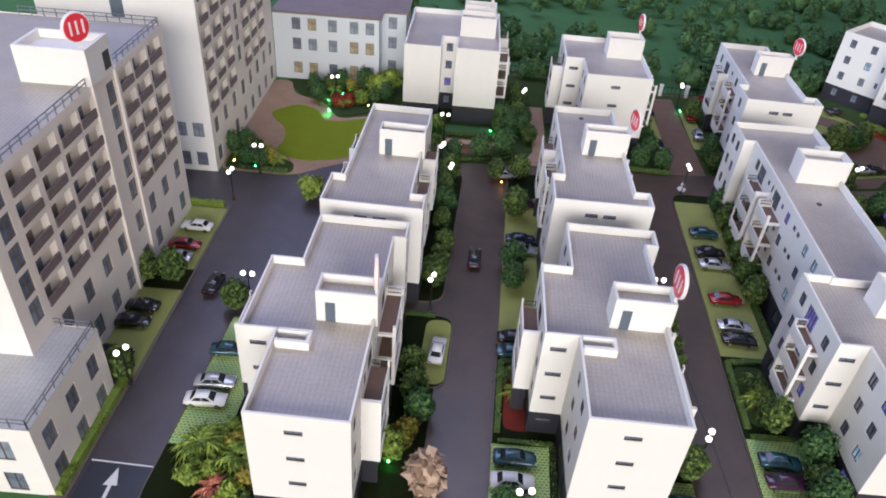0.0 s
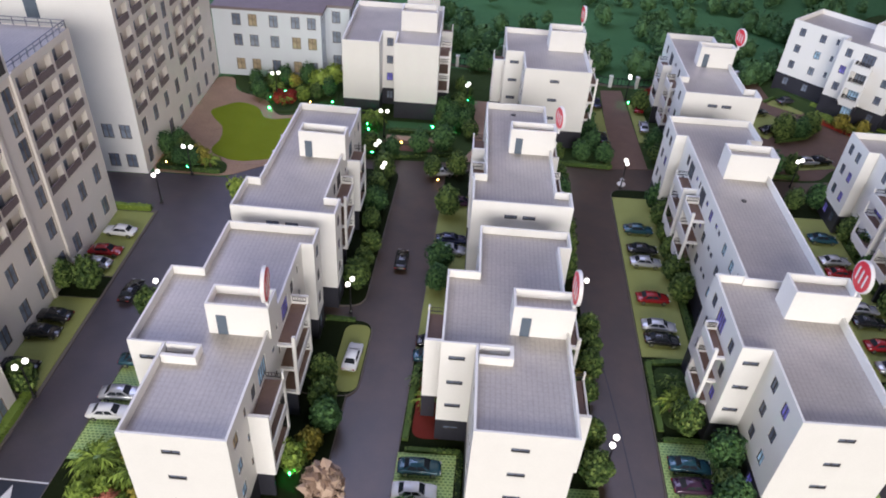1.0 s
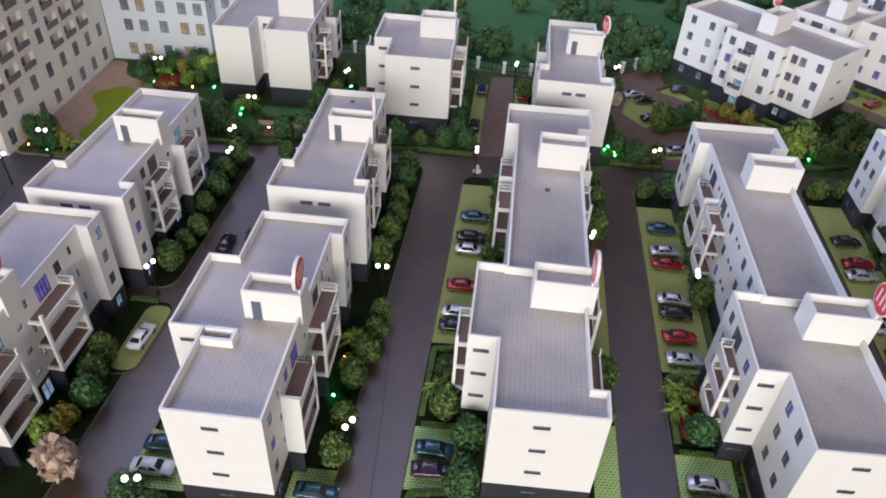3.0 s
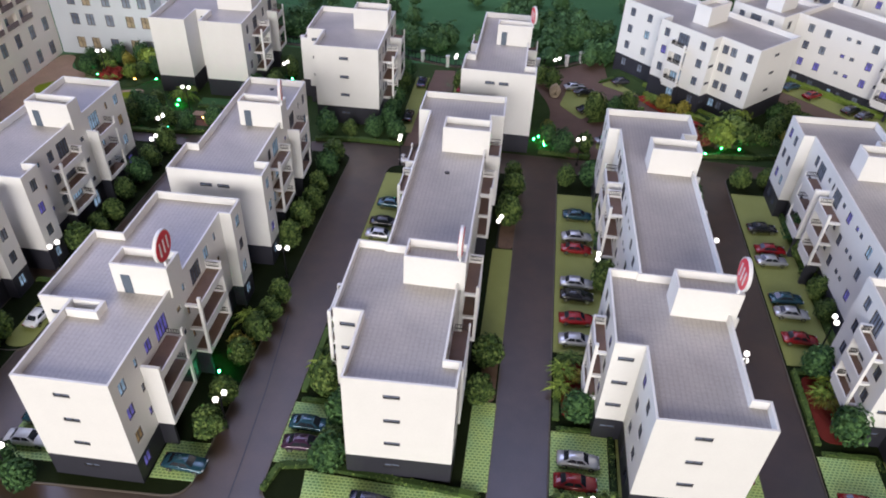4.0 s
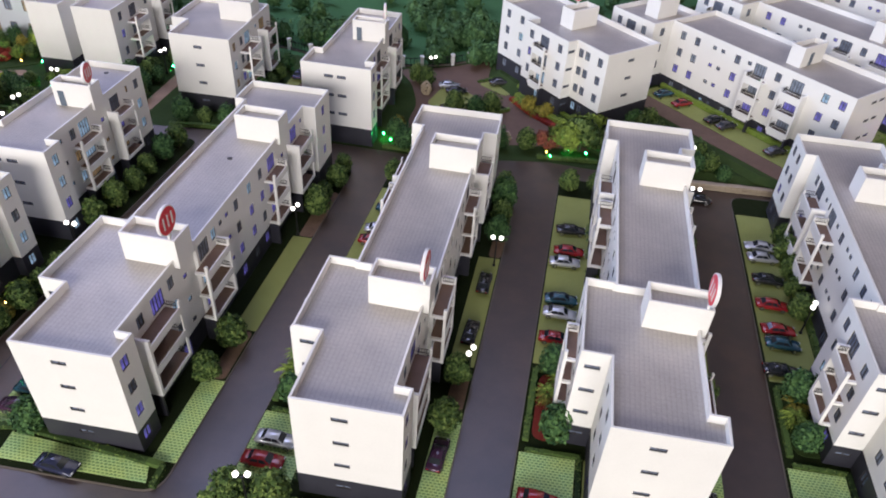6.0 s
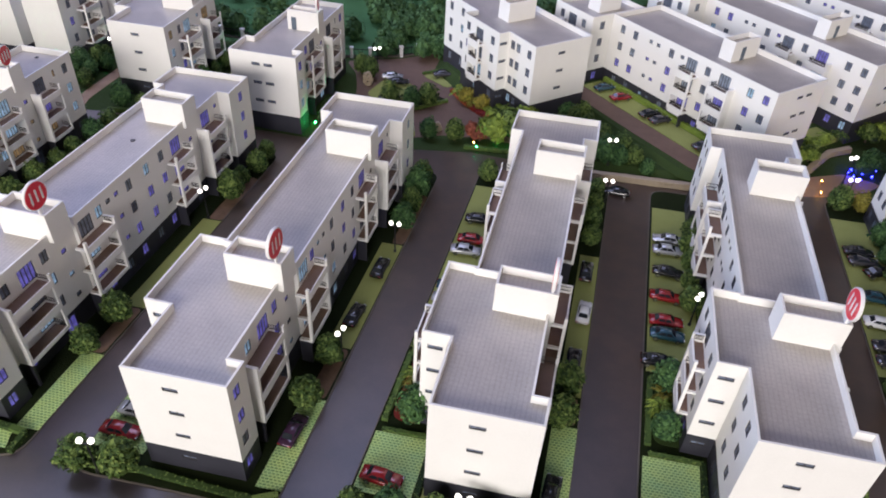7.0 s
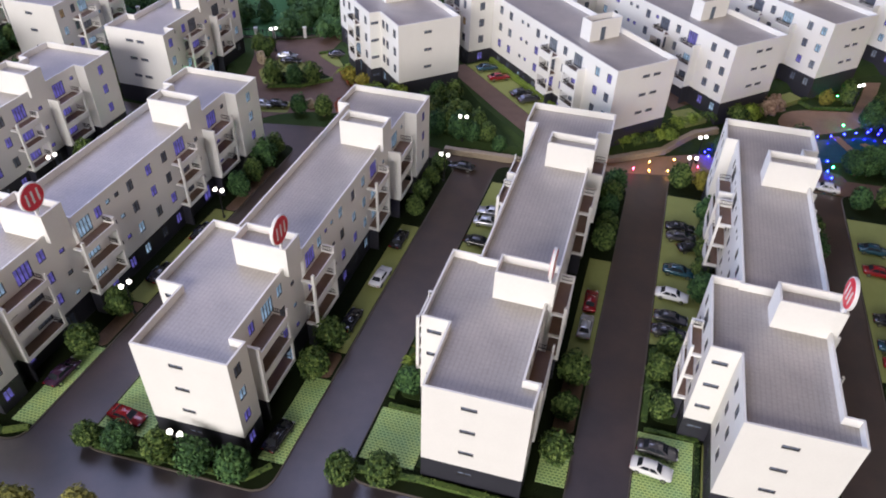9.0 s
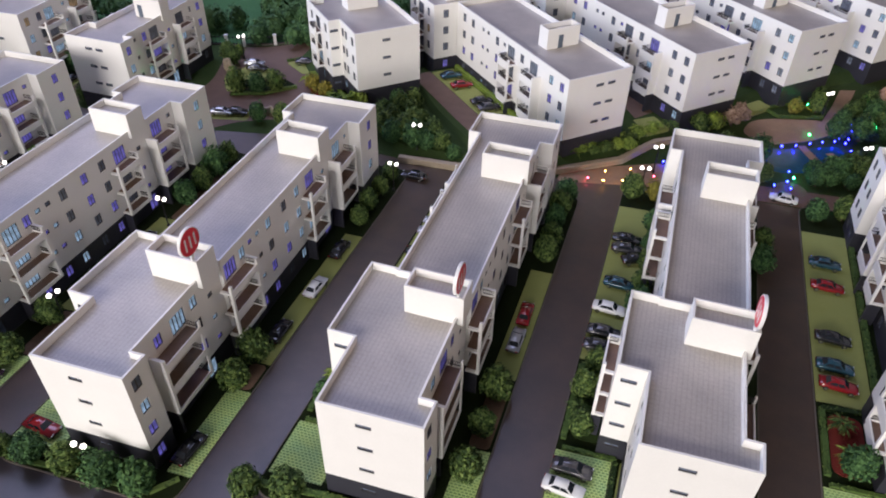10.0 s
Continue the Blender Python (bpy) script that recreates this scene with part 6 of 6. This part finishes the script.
# woods on the field behind the fence: too many to count
verts, faces = [], []
shapes = [egg(1.9, 2.2, 0.12, "w%d" % i, 2.0) for i in range(6)]
for i in range(760):
    x = rng.uniform(-14, 150)
    edge = 139.5 if x < 30 else 136.6 if x < 54 else 136.6 + (x - 54) * 0.70
    if i < 220:
        y = edge + (1.6 if i % 2 else 4.6) + rng.uniform(-0.5, 0.5)
        x = -14 + 164 * i / 220
    else:
        y = edge + 6 + abs(rng.gauss(0, 1)) * 13
        if noise.noise(Vector((x * 0.055, y * 0.055, 3))) < 0.12 + 0.006 * (y - edge):
            continue
    if x > 92 and y < 176:
        continue
    s, c = rng.uniform(0.7, 1.35), Vector((x, y, rng.uniform(1.6, 2.4)))
    f = rng.choice(shapes)
    k0 = len(verts)
    for a in range(6):
        for b in range(8):
            verts.append(tuple((c + f(a / 5, b / 8) * 0.75 * s) * U))
    for a in range(5):
        for b in range(8):
            p, q = k0 + a * 8 + b, k0 + a * 8 + (b + 1) % 8
            faces.append((p, q, q + 8, p + 8))
    for _ in range(130):
        u, w = math.acos(rng.uniform(-0.6, 1)) / math.pi, rng.random()
        p = f(u, w) * s * rng.uniform(0.8, 1.08)
        tilted_quad(verts, faces, c + p, p.normalized() + Vector((rng.uniform(-1, 1), rng.uniform(-1, 1), rng.uniform(-0.3, 1))) * 0.5, rng.uniform(0.28, 0.5), rng)
me = bpy.data.meshes.new("woods")
me.from_pydata(verts, [], faces)
me.materials.append(LEAF_WOOD)
thing("woods", "dark green flocked woods behind the fence", "woods", place(0, 0, 0), "", "stuff", me)

# ---- cars ----
CARS = {"white": [(-33.9, 78.9, 176), (-23.9, 51.2, 2), (-2.5, 60.2, 84), (4.9, 44.9, 0), (96.6, 72.8, 84), (131.1, 79.5, -6), (129.4, 54.2, -8), (153.2, 110.4, 170)],
        "silver": [(38.8, 117.3, 84), (-34.3, 72.4, 178), (-23.7, 53.5, 4), (7.1, 79.6, -3), (5.2, 98.2, 10), (31.7, 79.7, -2), (30.9, 68.0, -4), (56.8, 82.6, 4), (56.2, 73.3, -3), (55.6, 63.7, 0), (54.8, 48.2, -3), (81.2, 80.9, 2), (80.8, 71.2, -3), (107.0, 89.9, 178), (106.9, 87.5, 2), (121.6, 71.2, 86), (59.3, 128.3, 12), (63.3, 109.1, 10)],
        "black": [(-34.8, 63.4, 178), (-34.9, 60.9, 2), (-34.8, 56.1, 0), (-28.5, 68.2, 86), (1.2, 77.1, 88), (5.8, 63.2, 4), (31.8, 82.4, 0), (30.8, 65.8, -2), (56.1, 71.0, -2), (81.9, 88.0, 3), (106.7, 82.9, -3), (104.9, 67.1, 0), (71.6, 74.7, 86), (71.0, 66.0, 84), (96.6, 80.4, 86), (95.8, 64.8, 86), (94.6, 48.2, 82),
                  (*by_face(3.0, 19.3), 34), (100.3, 100.2, 176), (132.1, 93.7, 0), (133.6, 89.8, 24), (156.0, 81.9, -5), (60.9, 126.4, 14), (65.7, 109.8, 10), (61.0, 119.6, 16), (31.1, 112.4, 88)],
        "teal": [(-23.6, 57.9, 3), (5.6, 61.0, 2), (5.2, 47.4, 0), (32.1, 86.8, -2), (29.8, 49.4, -3), (19.8, 43.9, -4), (57.2, 87.5, -2), (80.9, 73.7, 3), (106.0, 71.4, -2), (*by_face(3.2, 30.4), 34), (131.9, 84.3, -5), (156.9, 96.0, -4), (155.6, 77.4, -5)],
        "red": [(39.2, 124.6, 85), (-34.1, 74.9, 2), (31.2, 72.8, 1), (56.6, 80.0, -2), (55.8, 67.1, 2), (54.4, 45.8, -2), (81.7, 83.3, 2), (80.5, 67.0, -2), (79.5, 46.4, -6), (106.2, 78.1, -3), (106.0, 73.7, 2), (*by_face(3.2, 26.2), 32), (156.6, 91.3, -4), (155.6, 74.7, -5), (121.8, 75.7, 88)],
        "plum": [(8.2, 90.6, 0), (29.7, 47.2, 2), (70.0, 49.4, 84)],
        "navy": [(7.1, 81.8, 2), (36.8, 41.9, -6), (31.9, 125.6, 88)],
        "grey": [(68.2, 132.0, 20), (*by_face(3.0, 16.9), 34), (*by_face(3.0, 7.4), 32), (132.2, 91.6, 2), (131.0, 75.4, -4), (130.8, 73.0, -3), (129.9, 56.5, -4)]}
for colour, spots in CARS.items():
    for x, y, a in spots:
        road_level = (x, y) in ((-28.5, 68.2), (1.2, 77.1), (100.3, 100.2), (153.2, 110.4))
        car(colour, x, y, a, 0.02 if road_level else LANE + 0.08 if 95 < x < 116 and y > 112 else 0.19)

# ---- street lamps and small garden lights ----
LAMPS = [(69.3, 33.2, 30), (-31.4, 86.2, 80), (-23.3, 65.2, 0), (-31.6, 52.5, 60), (-29.7, 93.5, 0), (-23.4, 119.7, 20), (-3.5, 67.2, 70), (-2.4, 92.2, 80), (-4.0, 108.4, 0), (-3.9, 98.2, 70), (9.0, 120.4, 70), (37.9, 128.4, 80), (31.9, 97.6, 90), (22.2, 48.2, 60), (22.1, 70.1, 0), (58.3, 101.4, 30), (5.6, 40.9, 10),
         (58.4, 73.5, 80), (56.0, 130.4, 40), (46.8, 79.4, 70), (72.6, 78.6, 0), (71.8, 59.2, 70), (82.9, 66.0, 80), (54.7, 41.3, 10), (109.0, 74.0, 60), (98.7, 95.9, 0), (99.0, 106.2, 10), (87.5, 43.2, 0), (133.3, 105.6, 10), (165.2, 121.4, 30), (162.2, 139.4, 40), (134.9, 112.3, 30)]
lamp = street_lamp(0)
for i, (x, y, a) in enumerate(LAMPS):
    if i == 0:
        lamp.matrix_basis = place(x, y, 0.1, a)
    else:
        copy_thing(lamp, place(x, y, 0.1 if (x, y) != (99.0, 106.2) else 0.9, a))


def garden_lights(mat, label, spots, r=0.12):
    first = None
    for x, y in spots:
        if first is None:
            bm = bmesh.new()
            lathe(bm, [(0.05, 0), (0.05, 0.5)], 6)
            first = thing("garden_light", label, "light", place(x, y, 0.1), "garden lights", "", bm, POLE)
            bm = bmesh.new()
            bmesh.ops.create_uvsphere(bm, u_segments=8, v_segments=6, radius=r)
            bmesh.ops.translate(bm, verts=bm.verts, vec=(0, 0, 0.6))
            part("bulb", bm, mat, first)
        else:
            copy_thing(first, place(x, y, 0.1))


garden_lights(LED_GREEN, "small green garden light among shrubs", [(-6.6, 109.6), (-5.2, 102.4), (-7.0, 111.4), (7.0, 112.0), (3.6, 111.9), (52.6, 108.4), (53.4, 105.8), (-22.4, 121.4), (-13.8, 118.4), (28.6, 127.6), (160.2, 142.6), (167.8, 139.0), (170.4, 137.2), (-24.4, 118.6), (-23.6, 114.6), (-5.8, 45.6), (9.2, 122.6), (7.6, 120.4), (38.0, 126.2), (-30.6, 94.4), (51.9, 107.4), (78.6, 106.9), (81.6, 109.2), (84.3, 109.2), (19.4, 54.4), (17.6, 56.2), (94.6, 109.2), (155.3, 116.2), (159.2, 131.2), (169.3, 141.2), (165.8, 123.8)])
garden_lights(LED_BLUE, "small blue garden light by the pool", [(152.3, 124.9), (154.4, 125.7), (156.6, 126.5), (158.9, 127.9), (160.9, 129.0), (162.9, 129.9), (163.7, 131.2), (164.5, 129.7), (164.9, 133.3), (165.2, 131.3), (165.0, 127.4), (164.9, 136.5), (165.6, 125.4), (154.8, 117.9), (152.3, 113.1), (154.3, 114.8), (154.6, 112.9),
                          (169.9, 138.5), (170.9, 135.6), (163.4, 134.9), (166.2, 134.7), (164.2, 138.2), (166.4, 137.2), (168.6, 141.4), (165.9, 140.2), (172.6, 138.6), (139.6, 114.6), (140.8, 116.6), (136.7, 113.9), (137.6, 113.4), (139.9, 119.0), (138.4, 115.2), (138.9, 117.0), (136.9, 116.0), (136.2, 115.0)])
garden_lights(LED_WARM, "small warm garden light beside the path", [(127.8, 106.8), (127.8, 109.5), (130.6, 107.6), (131.5, 111.2), (133.3, 109.0), (53.4, 106.9), (54.4, 107.6), (78.0, 108.0), (-1.0, 106.0), (7.5, 103.8), (5.1, 95.7), (-17.4, 117.8), (-34.0, 95.6), (165.2, 121.6), (160.4, 141.6), (19.6, 59.6)])
garden_lights(LED_PINK, "small pink garden light in the paving", [(125.5, 106.8), (135.0, 110.2), (162.4, 123.6), (164.5, 121.6)])

# ---- round signs on the roofs ----
for x, y in ((34.33, 44.6), (58.7, 43.4), (83.7, 45.45), (108.95, 47.85), (134.25, 51.2), (159.6, 54.2)):
    roof_sign(x + 8.45, y + 12.9, ROOF_Z + 2.36, -2.6)
roof_sign(-15.95 + 8.2, 39.7 + 11.6, ROOF_Z + 2.36, 6)
roof_sign(9.2 + 8.2, 41.8 + 11.6, ROOF_Z + 2.36, 0)
roof_sign(9.1 + 10.0, 72.35 + 12.2, ROOF_Z + 2.36, 12, 1.35)
roof_sign(17.0 + 9.6, 109.2 + 13.0, ROOF_Z + 2.36, 4, 1.35)
roof_sign(39.9 + 9.6 + 0.65, 104.6 + 12.4 - 0.6, ROOF_Z + 2.36, 12, 1.35)
roof_sign(2.3, 127.6, ROOF_Z + 2.36, 0, 1.35)
roof_sign(80.2, 131.2, ROOF_Z + 2.36 + TERRACE, -50, 1.35)
roof_sign(-36.5, 66.7, 27.75, -28, 1.35)

# ---- the showroom round the model ----
room_wall = plain("grey_room_paint", (0.105, 0.10, 0.10), 0.7, vary=0.04, grain=20)
room_tan = plain("tan_room_paint", (0.20, 0.135, 0.09), 0.7, vary=0.06, grain=20)
room_floor = plain("grey_room_floor", (0.13, 0.12, 0.115), 0.4, vary=0.08, grain=8)


def room_box(name, label, x0, y0, z0, x1, y1, z1, mat, category="wall"):
    bm = bmesh.new()
    box(bm, x0 / U, y0 / U, z0 / U, x1 / U, y1 / U, z1 / U)
    return thing(name, label, category, place(0, 0, 0), "", "structure", bm, mat)


room_box("floor", "grey showroom floor", -4.5, -3.2, -0.95, 6.5, 5.2, -0.85, room_floor, "floor")
room_box("plinth", "grey plinth below the model board", -1.02, 0.15, -0.85, 2.97, 2.32, -0.045, room_wall, "plinth")
room_box("ceiling", "grey showroom ceiling", -4.5, -3.2, 2.2, 6.5, 5.2, 2.3, room_wall, "ceiling")
for y0, y1, z0, z1 in ((-3.2, 0.4, -0.85, 2.2), (3.0, 5.2, -0.85, 2.2), (0.4, 3.0, -0.85, 0.3), (0.4, 3.0, 1.95, 2.2)):
    room_box("wall_west", "grey showroom wall beside a side window", -4.6, y0, z0, -4.5, y1, z1, room_wall)
room_box("wall_east", "warm tan showroom wall", 6.5, -3.2, -0.85, 6.6, 5.2, 2.2, room_tan)
room_box("wall_north", "dark brown showroom wall", -4.5, 5.2, -0.85, 6.5, 5.3, 2.2, room_tan)
for a, b, z0, z1 in ((-4.5, -1.7, -0.85, 2.2), (1.9, 6.5, -0.85, 2.2), (-1.7, 1.9, -0.85, 0.6), (-1.7, 1.9, 2.06, 2.2)):
    room_box("wall_south", "grey showroom wall beside the window", a, -3.3, z0, b, -3.2, z1, room_wall)
